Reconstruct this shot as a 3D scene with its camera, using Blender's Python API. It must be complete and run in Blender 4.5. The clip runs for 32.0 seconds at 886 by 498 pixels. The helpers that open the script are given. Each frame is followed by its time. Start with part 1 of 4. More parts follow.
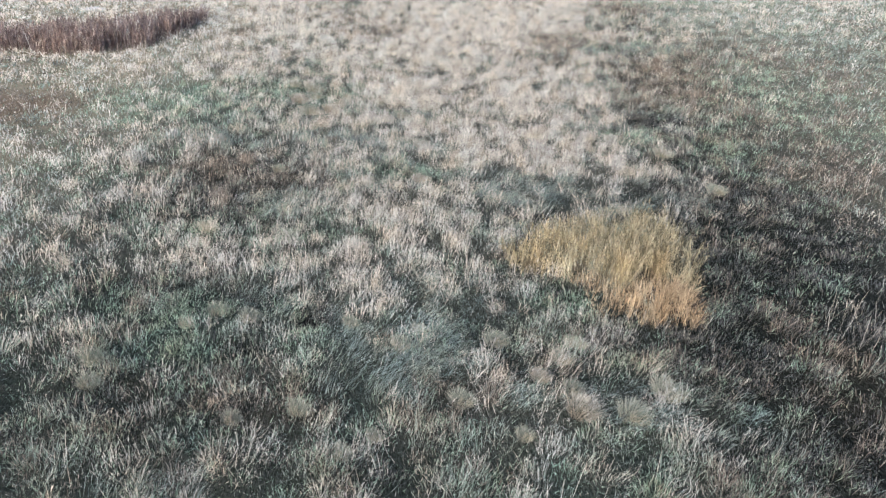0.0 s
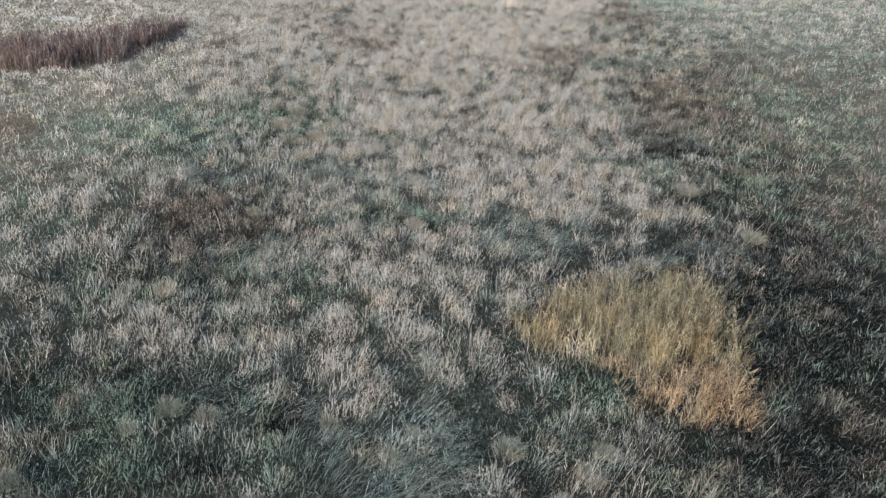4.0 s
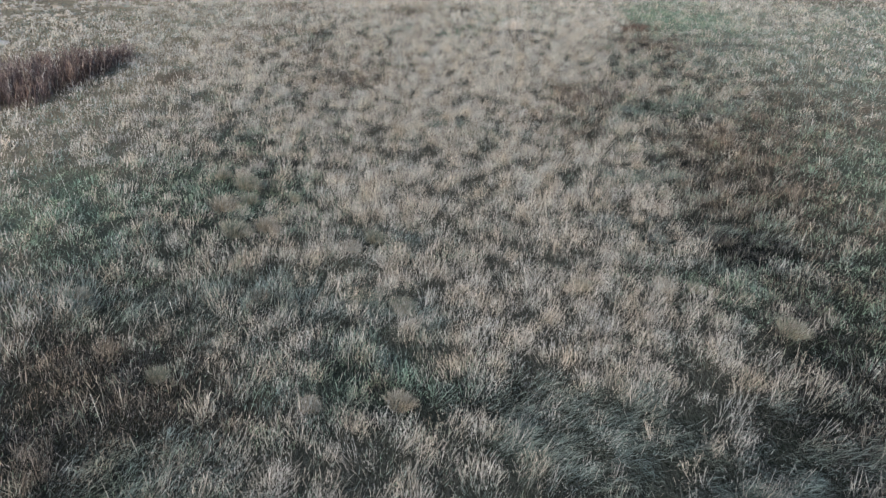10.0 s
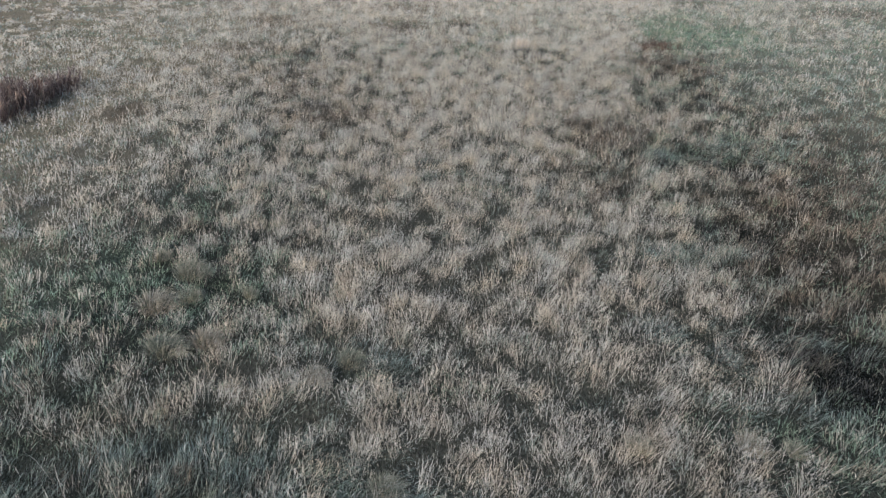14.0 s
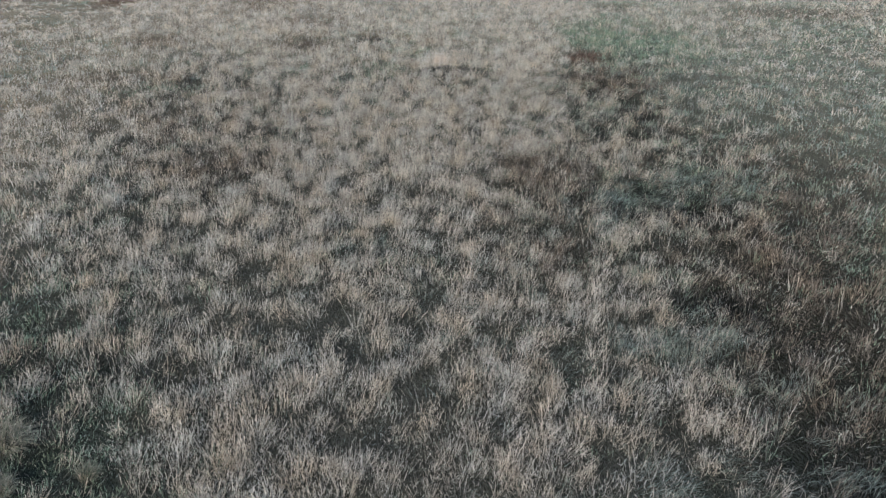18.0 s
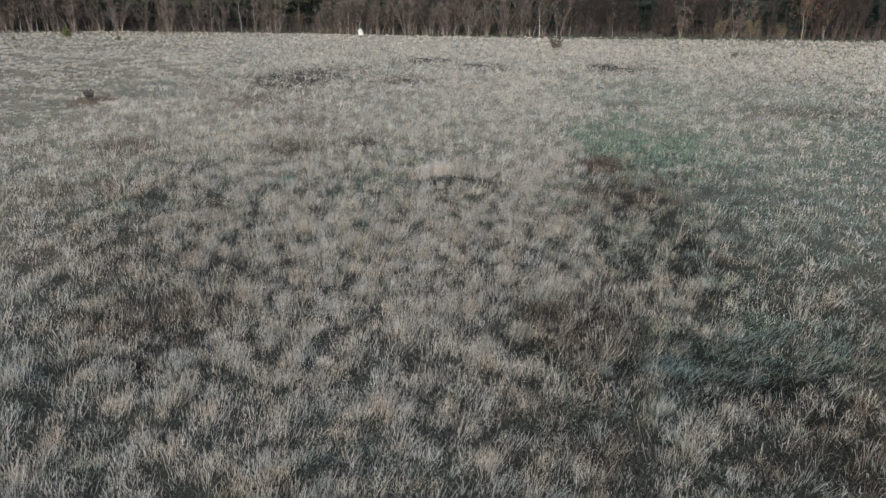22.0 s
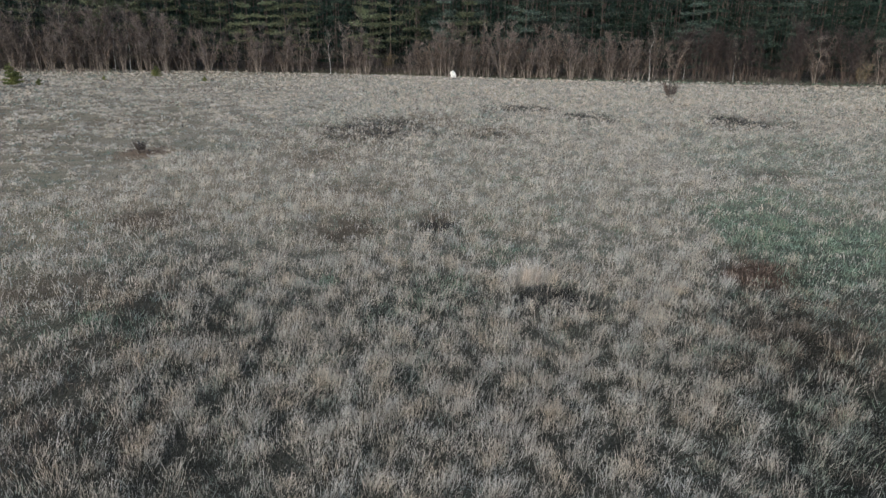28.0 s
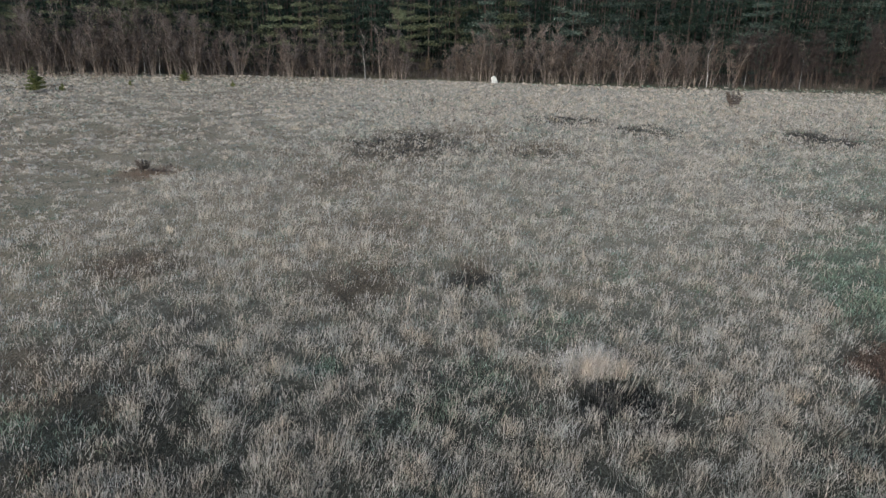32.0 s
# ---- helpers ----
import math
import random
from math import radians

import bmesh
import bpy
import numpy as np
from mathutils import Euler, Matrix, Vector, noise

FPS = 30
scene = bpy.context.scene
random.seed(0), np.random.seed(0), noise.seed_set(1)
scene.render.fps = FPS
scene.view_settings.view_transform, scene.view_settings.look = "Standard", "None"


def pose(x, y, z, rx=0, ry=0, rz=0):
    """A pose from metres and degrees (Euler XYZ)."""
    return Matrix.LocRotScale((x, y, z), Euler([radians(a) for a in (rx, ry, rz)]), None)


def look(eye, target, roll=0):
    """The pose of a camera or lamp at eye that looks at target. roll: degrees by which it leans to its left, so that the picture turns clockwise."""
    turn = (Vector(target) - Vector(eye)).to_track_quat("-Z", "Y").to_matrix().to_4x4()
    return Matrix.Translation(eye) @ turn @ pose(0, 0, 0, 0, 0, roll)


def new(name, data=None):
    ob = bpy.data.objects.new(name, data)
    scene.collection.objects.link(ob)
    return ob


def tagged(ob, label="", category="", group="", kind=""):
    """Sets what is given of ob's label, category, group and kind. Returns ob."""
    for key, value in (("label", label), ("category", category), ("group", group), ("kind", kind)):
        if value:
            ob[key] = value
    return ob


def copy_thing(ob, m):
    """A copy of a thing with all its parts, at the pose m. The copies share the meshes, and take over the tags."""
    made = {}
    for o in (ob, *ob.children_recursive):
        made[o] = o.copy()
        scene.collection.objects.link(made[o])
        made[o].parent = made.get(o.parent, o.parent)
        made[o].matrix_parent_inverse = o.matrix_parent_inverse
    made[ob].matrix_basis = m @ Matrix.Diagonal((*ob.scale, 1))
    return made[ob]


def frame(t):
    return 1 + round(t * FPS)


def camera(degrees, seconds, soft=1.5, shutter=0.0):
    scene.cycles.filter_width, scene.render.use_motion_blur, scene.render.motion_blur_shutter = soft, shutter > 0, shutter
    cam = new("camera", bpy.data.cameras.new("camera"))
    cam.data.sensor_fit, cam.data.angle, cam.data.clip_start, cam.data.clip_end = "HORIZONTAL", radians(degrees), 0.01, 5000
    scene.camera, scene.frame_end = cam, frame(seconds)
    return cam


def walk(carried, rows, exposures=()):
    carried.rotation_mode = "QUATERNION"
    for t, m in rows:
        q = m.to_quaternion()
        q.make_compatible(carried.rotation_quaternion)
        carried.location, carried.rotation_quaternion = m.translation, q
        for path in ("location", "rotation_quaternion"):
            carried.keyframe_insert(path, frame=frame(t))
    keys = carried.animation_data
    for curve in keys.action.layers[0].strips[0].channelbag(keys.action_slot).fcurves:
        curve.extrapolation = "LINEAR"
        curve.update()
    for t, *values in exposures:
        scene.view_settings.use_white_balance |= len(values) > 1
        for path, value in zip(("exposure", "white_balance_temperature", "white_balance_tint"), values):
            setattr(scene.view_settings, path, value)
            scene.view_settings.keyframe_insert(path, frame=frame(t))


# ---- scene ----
cam = camera(65.5, 32.0, soft=1.5)
PATH = [
    (0, (2.755, 4.65, 15.412), (2.577, 6.391, 14.444), 0.6),
    (0.5, (2.675, 5.23, 15.442), (2.5, 6.971, 14.474), 0.7),
    (1, (2.585, 5.835, 15.44), (2.411, 7.577, 14.472), 0.7),
    (1.5, (2.499, 6.468, 15.417), (2.327, 8.21, 14.45), 0.7),
    (2, (2.421, 7.119, 15.41), (2.252, 8.862, 14.444), 0.7),
    (2.5, (2.345, 7.779, 15.409), (2.177, 9.522, 14.443), 0.7),
    (4.5, (1.896, 11.009, 15.428), (1.735, 12.752, 14.462), 0.7),
    (5, (1.761, 12.016, 15.414), (1.602, 13.761, 14.45), 0.8),
    (5.5, (1.631, 13.055, 15.425), (1.474, 14.801, 14.461), 0.8),
    (6, (1.527, 14.123, 15.438), (1.371, 15.868, 14.472), 0.9),
    (6.5, (1.434, 15.19, 15.43), (1.279, 16.935, 14.464), 0.9),
    (7, (1.313, 16.286, 15.422), (1.16, 18.031, 14.457), 0.9),
    (7.5, (1.174, 17.377, 15.369), (1.023, 19.123, 14.405), 0.9),
    (8, (1.018, 18.443, 15.324), (0.871, 20.19, 14.362), 1.0),
    (8.5, (0.911, 19.563, 15.266), (0.765, 21.311, 14.305), 1.0),
    (9, (0.766, 20.709, 15.205), (0.622, 22.458, 14.245), 0.9),
    (9.5, (0.603, 21.84, 15.196), (0.462, 23.59, 14.236), 1.0),
    (10, (0.47, 22.946, 15.185), (0.331, 24.696, 14.226), 1.1),
    (10.5, (0.38, 24.04, 15.293), (0.243, 25.788, 14.331), 1.1),
    (11, (0.256, 25.178, 15.258), (0.12, 26.927, 14.297), 1.1),
    (11.5, (0.106, 26.338, 15.183), (-0.028, 28.087, 14.223), 1.1),
    (12, (0.033, 27.489, 15.136), (-0.102, 29.238, 14.176), 1.1),
    (12.5, (-0.102, 28.658, 15.086), (-0.233, 30.408, 14.128), 1.1),
    (13, (-0.189, 29.82, 15.093), (-0.32, 31.57, 14.134), 1.1),
    (13.5, (-0.314, 31.016, 15.082), (-0.444, 32.766, 14.124), 1.2),
    (14, (-0.448, 32.166, 15.061), (-0.577, 33.918, 14.104), 1.2),
    (14.5, (-0.568, 33.306, 15.007), (-0.693, 35.06, 14.053), 1.4),
    (16.5, (-0.326, 37.314, 15.084), (-0.37, 39.071, 14.129), 0.4),
    (17, (-0.47, 38.405, 15.011), (-0.426, 40.161, 14.055), 0.7),
    (17.5, (-0.598, 39.46, 14.988), (-0.517, 41.214, 14.031), 0.7),
    (18, (-0.683, 40.528, 14.92), (-0.598, 42.283, 13.964), 0.8),
    (18.5, (-0.764, 41.595, 14.883), (-0.678, 43.35, 13.929), 0.8),
    (19, (-0.83, 42.643, 14.867), (-0.741, 44.398, 13.912), 0.9),
    (19.5, (-0.839, 43.699, 14.865), (-0.749, 45.453, 13.91), 0.9),
    (20, (-0.864, 44.79, 14.86), (-0.771, 46.546, 13.906), 1.0),
    (20.5, (-0.832, 45.936, 14.859), (-0.739, 47.703, 13.926), 0.9),
    (21, (-0.811, 47.087, 14.872), (-0.717, 48.882, 13.997), 0.9),
    (21.5, (-0.805, 48.265, 14.861), (-0.709, 50.09, 14.049), 0.9),
    (22, (-0.732, 49.367, 14.884), (-0.635, 51.22, 14.138), 0.9),
    (22.5, (-0.642, 50.431, 14.919), (-0.543, 52.309, 14.239), 0.8),
    (23, (-0.563, 51.563, 14.972), (-0.464, 53.448, 14.31), 0.8),
    (23.5, (-0.506, 52.79, 14.995), (-0.407, 54.675, 14.333), 0.8),
    (24, (-0.469, 54.052, 15.006), (-0.37, 55.937, 14.345), 0.8),
    (24.5, (-0.44, 55.308, 14.986), (-0.341, 57.193, 14.325), 0.7),
    (26.5, (-0.208, 60.376, 14.864), (-0.222, 62.265, 14.206), 0.7),
    (27, (-0.186, 61.696, 14.901), (-0.255, 63.584, 14.244), 0.8),
    (27.5, (-0.122, 63.029, 14.912), (-0.241, 64.914, 14.254), 0.7),
    (28, (-0.117, 64.374, 14.888), (-0.282, 66.256, 14.232), 0.7),
    (28.5, (-0.102, 65.679, 14.857), (-0.313, 67.556, 14.201), 0.7),
    (29, (-0.093, 66.969, 14.86), (-0.35, 68.841, 14.205), 0.7),
    (29.5, (-0.139, 68.241, 14.884), (-0.422, 70.109, 14.227), 0.7),
    (30, (-0.227, 69.49, 14.926), (-0.51, 71.358, 14.269), 0.7),
    (30.5, (-0.411, 70.703, 15.0), (-0.691, 72.571, 14.343), 0.6),
    (31, (-0.572, 71.91, 15.069), (-0.85, 73.778, 14.411), 0.6),
    (31.5, (-0.748, 73.075, 15.104), (-1.025, 74.943, 14.446), 0.6),
    (32, (-0.925, 74.145, 15.12), (-1.199, 76.014, 14.464), 0.6),
]
# the exposure eases down along the flight: seconds, stops, kelvin, tint
EXPOSURE = [(0, 2.08, 5480, 6), (1, 2.07, 5480, 6), (2, 1.69, 5480, 6), (4, 1.53, 5480, 4), (6, 1.4, 5480, 3), (12, 1.21, 5480, 3), (22, 0.94, 5480, 2), (32, 0.72, 5480, 2)]
walk(cam, [(t, look(eye, target, roll)) for t, eye, target, roll in PATH], EXPOSURE)

# ---- light: an overcast day, the sun a wide dim glow behind the cloud ----
SUN_ELEVATION, SUN_HEADING = 26.0, 208.0  # degrees; heading is the compass side the light comes from, 180 is behind the start
world = bpy.data.worlds.new("sky")
scene.world = world
world.use_nodes = True
sky = world.node_tree.nodes.new("ShaderNodeTexSky")
sky.sky_type, sky.sun_disc = "NISHITA", False
sky.sun_elevation, sky.sun_rotation = radians(SUN_ELEVATION), radians(SUN_HEADING)
sky.air_density, sky.dust_density = 1.0, 4.0
world.node_tree.links.new(sky.outputs[0], world.node_tree.nodes["Background"].inputs[0])
world.node_tree.nodes["Background"].inputs[1].default_value = 0.12
sun_data = bpy.data.lights.new("sun", "SUN")
sun_data.energy, sun_data.angle, sun_data.color = 0.9, radians(32), (1.0, 0.965, 0.925)
sun = new("sun", sun_data)
_e, _h = radians(SUN_ELEVATION), radians(SUN_HEADING)
sun.matrix_world = look((60 * math.sin(_h), 100 + 60 * math.cos(_h), 60 * math.tan(_e)), (0, 100, 0))


# ---- materials ----
def nodes_of(name):
    m = bpy.data.materials.new(name)
    m.use_nodes = True
    return m, m.node_tree.nodes, m.node_tree.links, m.node_tree.nodes["Principled BSDF"]


def ramp(nd, stops):
    r = nd.new("ShaderNodeValToRGB")
    while len(r.color_ramp.elements) < len(stops):
        r.color_ramp.elements.new(0.5)
    for e, (p, c) in zip(r.color_ramp.elements, stops):
        e.position, e.color = p, (*c, 1)
    return r


def mixed(nd, ln, a, b, fac, kind="MIX"):
    m = nd.new("ShaderNodeMix")
    m.data_type, m.blend_type = "RGBA", kind
    ln.new(a, m.inputs[6])
    ln.new(b, m.inputs[7])
    if isinstance(fac, float):
        m.inputs[0].default_value = fac
    else:
        ln.new(fac, m.inputs[0])
    return m.outputs[2]


def noise_of(nd, ln, scale, detail=3.0, stretch=(1, 1, 1)):
    c, mp, n = nd.new("ShaderNodeTexCoord"), nd.new("ShaderNodeMapping"), nd.new("ShaderNodeTexNoise")
    mp.inputs["Scale"].default_value = stretch
    ln.new(c.outputs["Object"], mp.inputs["Vector"])
    ln.new(mp.outputs[0], n.inputs["Vector"])
    n.inputs["Scale"].default_value, n.inputs["Detail"].default_value = scale, detail
    return n.outputs["Fac"]


def varied(nd, ln, col, vary):
    """Each object a little lighter or darker than the next."""
    info, hv, mr = nd.new("ShaderNodeObjectInfo"), nd.new("ShaderNodeHueSaturation"), nd.new("ShaderNodeMapRange")
    mr.inputs["To Min"].default_value, mr.inputs["To Max"].default_value = 1 - vary, 1 + vary
    ln.new(info.outputs["Random"], mr.inputs[0])
    ln.new(mr.outputs[0], hv.inputs["Value"])
    ln.new(col, hv.inputs["Color"])
    return hv.outputs[0]


def blade_material(name, stops, second, patch=0.35, through_light=0.25, gloss=0.75, vary=0.0, tuft=(0.72, 1.14), lumps=1.6):
    """Grass: each blade its own shade, tufts and patches drifting towards a second colour."""
    m, nd, ln, bsdf = nodes_of(name)
    isl = nd.new("ShaderNodeNewGeometry")
    base = ramp(nd, stops)
    ln.new(isl.outputs["Random Per Island"], base.inputs[0])
    tone = ramp(nd, [(0.35, (0, 0, 0)), (0.7, (patch, patch, patch))])
    ln.new(noise_of(nd, ln, 0.33, 5.0), tone.inputs[0])
    rgb = nd.new("ShaderNodeRGB")
    rgb.outputs[0].default_value = (*second, 1)
    col = mixed(nd, ln, base.outputs[0], rgb.outputs[0], tone.outputs[0])
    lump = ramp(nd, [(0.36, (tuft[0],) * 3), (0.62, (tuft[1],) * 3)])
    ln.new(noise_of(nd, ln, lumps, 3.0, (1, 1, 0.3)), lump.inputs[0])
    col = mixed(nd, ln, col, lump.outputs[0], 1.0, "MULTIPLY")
    drift = ramp(nd, [(0.30, (0.95, 1.0, 1.05)), (0.46, (1, 1, 1)), (0.58, (1.05, 1.0, 0.94)), (0.72, (1.09, 0.98, 0.85))])
    ln.new(noise_of(nd, ln, 0.75, 4.0, (1, 1, 0.2)), drift.inputs[0])
    col = mixed(nd, ln, col, drift.outputs[0], 1.0, "MULTIPLY")
    if vary:
        col = varied(nd, ln, col, vary)
    ln.new(col, bsdf.inputs["Base Color"])
    bsdf.inputs["Roughness"].default_value = gloss
    bsdf.inputs["Specular IOR Level"].default_value = 0.04
    tr, mx = nd.new("ShaderNodeBsdfTranslucent"), nd.new("ShaderNodeMixShader")
    ln.new(col, tr.inputs[0])
    mx.inputs[0].default_value = through_light
    ln.new(bsdf.outputs[0], mx.inputs[1])
    ln.new(tr.outputs[0], mx.inputs[2])
    ln.new(mx.outputs[0], nd["Material Output"].inputs[0])
    return m


def rough_material(name, dark, light, scale=3.0, bump=0.3, gloss=0.85, stretch=(1, 1, 1), vary=0.0):
    """Bark, soil, stone: two colours in coarse and fine noise, with relief."""
    m, nd, ln, bsdf = nodes_of(name)
    fine, coarse = noise_of(nd, ln, scale * 6, 6.0, stretch), noise_of(nd, ln, scale, 4.0, stretch)
    both = nd.new("ShaderNodeMath")
    both.operation = "MULTIPLY"
    ln.new(fine, both.inputs[0])
    ln.new(coarse, both.inputs[1])
    r = ramp(nd, [(0.12, dark), (0.42, light)])
    ln.new(both.outputs[0], r.inputs[0])
    col = r.outputs[0]
    if vary:
        col = varied(nd, ln, col, vary)
    ln.new(col, bsdf.inputs["Base Color"])
    bsdf.inputs["Roughness"].default_value = gloss
    bsdf.inputs["Specular IOR Level"].default_value = 0.25
    bp = nd.new("ShaderNodeBump")
    bp.inputs["Strength"].default_value, bp.inputs["Distance"].default_value = bump, 0.05
    ln.new(fine, bp.inputs["Height"])
    ln.new(bp.outputs[0], bsdf.inputs["Normal"])
    return m


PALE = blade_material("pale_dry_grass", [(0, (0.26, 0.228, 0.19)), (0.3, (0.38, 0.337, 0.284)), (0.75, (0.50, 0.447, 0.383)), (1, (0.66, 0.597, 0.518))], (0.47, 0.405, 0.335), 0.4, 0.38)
# far copies of the pale and sage grass, blades closer in tone
PALE_FAR = blade_material("evened_pale_grass", [(0, (0.44, 0.388, 0.328)), (1, (0.62, 0.552, 0.475))], (0.40, 0.35, 0.292), 0.5, 0.38, tuft=(0.62, 1.14), lumps=1.1)
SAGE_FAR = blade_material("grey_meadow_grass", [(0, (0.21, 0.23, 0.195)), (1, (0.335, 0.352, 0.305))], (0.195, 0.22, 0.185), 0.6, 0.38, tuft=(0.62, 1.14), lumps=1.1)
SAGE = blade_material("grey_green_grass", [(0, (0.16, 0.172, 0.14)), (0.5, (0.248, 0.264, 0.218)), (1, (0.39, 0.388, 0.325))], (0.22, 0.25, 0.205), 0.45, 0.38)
LODGED = blade_material("lodged_grass", [(0, (0.095, 0.112, 0.094)), (0.5, (0.19, 0.213, 0.186)), (1, (0.37, 0.386, 0.332))], (0.165, 0.19, 0.16), 0.5, 0.3)
GREEN = blade_material("green_grass", [(0, (0.08, 0.105, 0.075)), (0.6, (0.205, 0.26, 0.185)), (1, (0.40, 0.455, 0.35))], (0.20, 0.25, 0.18), 0.5)
BROWN = blade_material("brown_weed", [(0, (0.08, 0.062, 0.05)), (0.55, (0.14, 0.112, 0.088)), (0.85, (0.26, 0.212, 0.168)), (1, (0.46, 0.39, 0.32))], (0.16, 0.14, 0.115), 0.4)
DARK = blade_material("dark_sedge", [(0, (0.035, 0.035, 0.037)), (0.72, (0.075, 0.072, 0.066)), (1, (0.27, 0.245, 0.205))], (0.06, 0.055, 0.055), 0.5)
RUST = blade_material("rust_bracken", [(0, (0.085, 0.055, 0.042)), (0.6, (0.165, 0.11, 0.083)), (1, (0.30, 0.22, 0.17))], (0.14, 0.105, 0.085), 0.5)
# dead grass darkened for the shade low between the tufts
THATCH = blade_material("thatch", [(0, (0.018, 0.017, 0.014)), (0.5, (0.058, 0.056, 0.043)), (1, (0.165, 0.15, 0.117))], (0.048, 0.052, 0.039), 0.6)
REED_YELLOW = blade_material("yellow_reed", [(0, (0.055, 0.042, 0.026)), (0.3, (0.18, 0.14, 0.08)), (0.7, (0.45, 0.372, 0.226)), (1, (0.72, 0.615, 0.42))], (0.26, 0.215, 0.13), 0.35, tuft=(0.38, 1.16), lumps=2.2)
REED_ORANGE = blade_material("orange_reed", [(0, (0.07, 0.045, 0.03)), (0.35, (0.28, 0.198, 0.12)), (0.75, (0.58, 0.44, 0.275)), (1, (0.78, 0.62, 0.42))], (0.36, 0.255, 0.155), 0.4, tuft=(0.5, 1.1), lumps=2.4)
TUSSOCK = blade_material("olive_tussock", [(0, (0.10, 0.094, 0.07)), (0.5, (0.225, 0.212, 0.163)), (1, (0.40, 0.374, 0.295))], (0.21, 0.205, 0.155), 0.4)
TUSSOCK_STRAW = blade_material("straw_tussock", [(0, (0.13, 0.11, 0.083)), (0.5, (0.28, 0.243, 0.19)), (1, (0.47, 0.415, 0.335))], (0.27, 0.235, 0.182), 0.4)
PLUME = blade_material("cream_plume", [(0, (0.32, 0.285, 0.25)), (0.5, (0.54, 0.49, 0.44)), (1, (0.73, 0.675, 0.61))], (0.53, 0.48, 0.425), 0.3, tuft=(0.6, 1.15), lumps=2.6)
REED_RED = blade_material("red_brown_reed", [(0, (0.08, 0.055, 0.05)), (0.6, (0.20, 0.14, 0.12)), (1, (0.40, 0.31, 0.26))], (0.15, 0.115, 0.10), 0.5)
STALK = blade_material("bleached_stalk", [(0, (0.46, 0.39, 0.31)), (1, (0.80, 0.72, 0.62))], (0.60, 0.52, 0.43), 0.4, 0.1)
NEEDLES = blade_material("pine_needles", [(0, (0.046, 0.056, 0.033)), (0.6, (0.13, 0.144, 0.086)), (1, (0.24, 0.25, 0.156))], (0.14, 0.144, 0.082), 0.6, 0.15, 0.95, vary=0.4)
NEEDLES_BLUE = blade_material("bluish_pine_needles", [(0, (0.036, 0.052, 0.044)), (0.6, (0.094, 0.122, 0.10)), (1, (0.18, 0.212, 0.172))], (0.098, 0.122, 0.10), 0.5, 0.15, 0.95, vary=0.4)
NEEDLES_YOUNG = blade_material("young_needles", [(0, (0.10, 0.115, 0.04)), (1, (0.28, 0.29, 0.12))], (0.2, 0.21, 0.08), 0.5, 0.25, 0.9)
# pine needles with the shade of the wood in their colour
NEEDLES_DEEP = blade_material("shaded_pine_needles", [(0, (0.016, 0.026, 0.02)), (0.7, (0.036, 0.052, 0.038)), (1, (0.075, 0.098, 0.072))], (0.03, 0.043, 0.033), 0.5, 0.1, vary=0.4)
TWIGS = blade_material("bare_twigs", [(0, (0.07, 0.056, 0.05)), (0.7, (0.135, 0.11, 0.096)), (1, (0.24, 0.202, 0.175))], (0.11, 0.09, 0.08), 0.5, 0.05, vary=0.35)
TWIGS_WARM = blade_material("budding_twigs", [(0, (0.11, 0.088, 0.058)), (1, (0.23, 0.185, 0.122))], (0.17, 0.14, 0.09), 0.4)
LEAF_RUST = blade_material("withered_leaves", [(0, (0.12, 0.068, 0.046)), (1, (0.26, 0.155, 0.105))], (0.18, 0.115, 0.08), 0.5, 0.2)
SHRUB_DARK = blade_material("dark_twigs", [(0, (0.032, 0.026, 0.025)), (1, (0.08, 0.063, 0.057))], (0.052, 0.042, 0.04), 0.5, 0.05)
PINE_BARK = rough_material("pine_bark", (0.05, 0.038, 0.032), (0.14, 0.102, 0.082), 1.5, 0.5, stretch=(1, 1, 0.3), vary=0.3)
GREY_BARK = rough_material("pale_grey_bark", (0.12, 0.092, 0.076), (0.34, 0.275, 0.228), 1.2, 0.4, stretch=(1, 1, 0.4), vary=0.35)
SHRUB_BARK = rough_material("dark_bark", (0.04, 0.03, 0.025), (0.12, 0.085, 0.065), 1.5, 0.4)
BIRCH_BARK = rough_material("birch_bark", (0.07, 0.06, 0.055), (0.72, 0.69, 0.64), 2.2, 0.3, stretch=(1, 1, 2.0), vary=0.1)
STONE = rough_material("pale_stone", (0.45, 0.42, 0.37), (0.80, 0.77, 0.71), 2.0, 0.4)
SAND = rough_material("pale_sand", (0.30, 0.275, 0.24), (0.50, 0.46, 0.41), 2.0, 0.3)


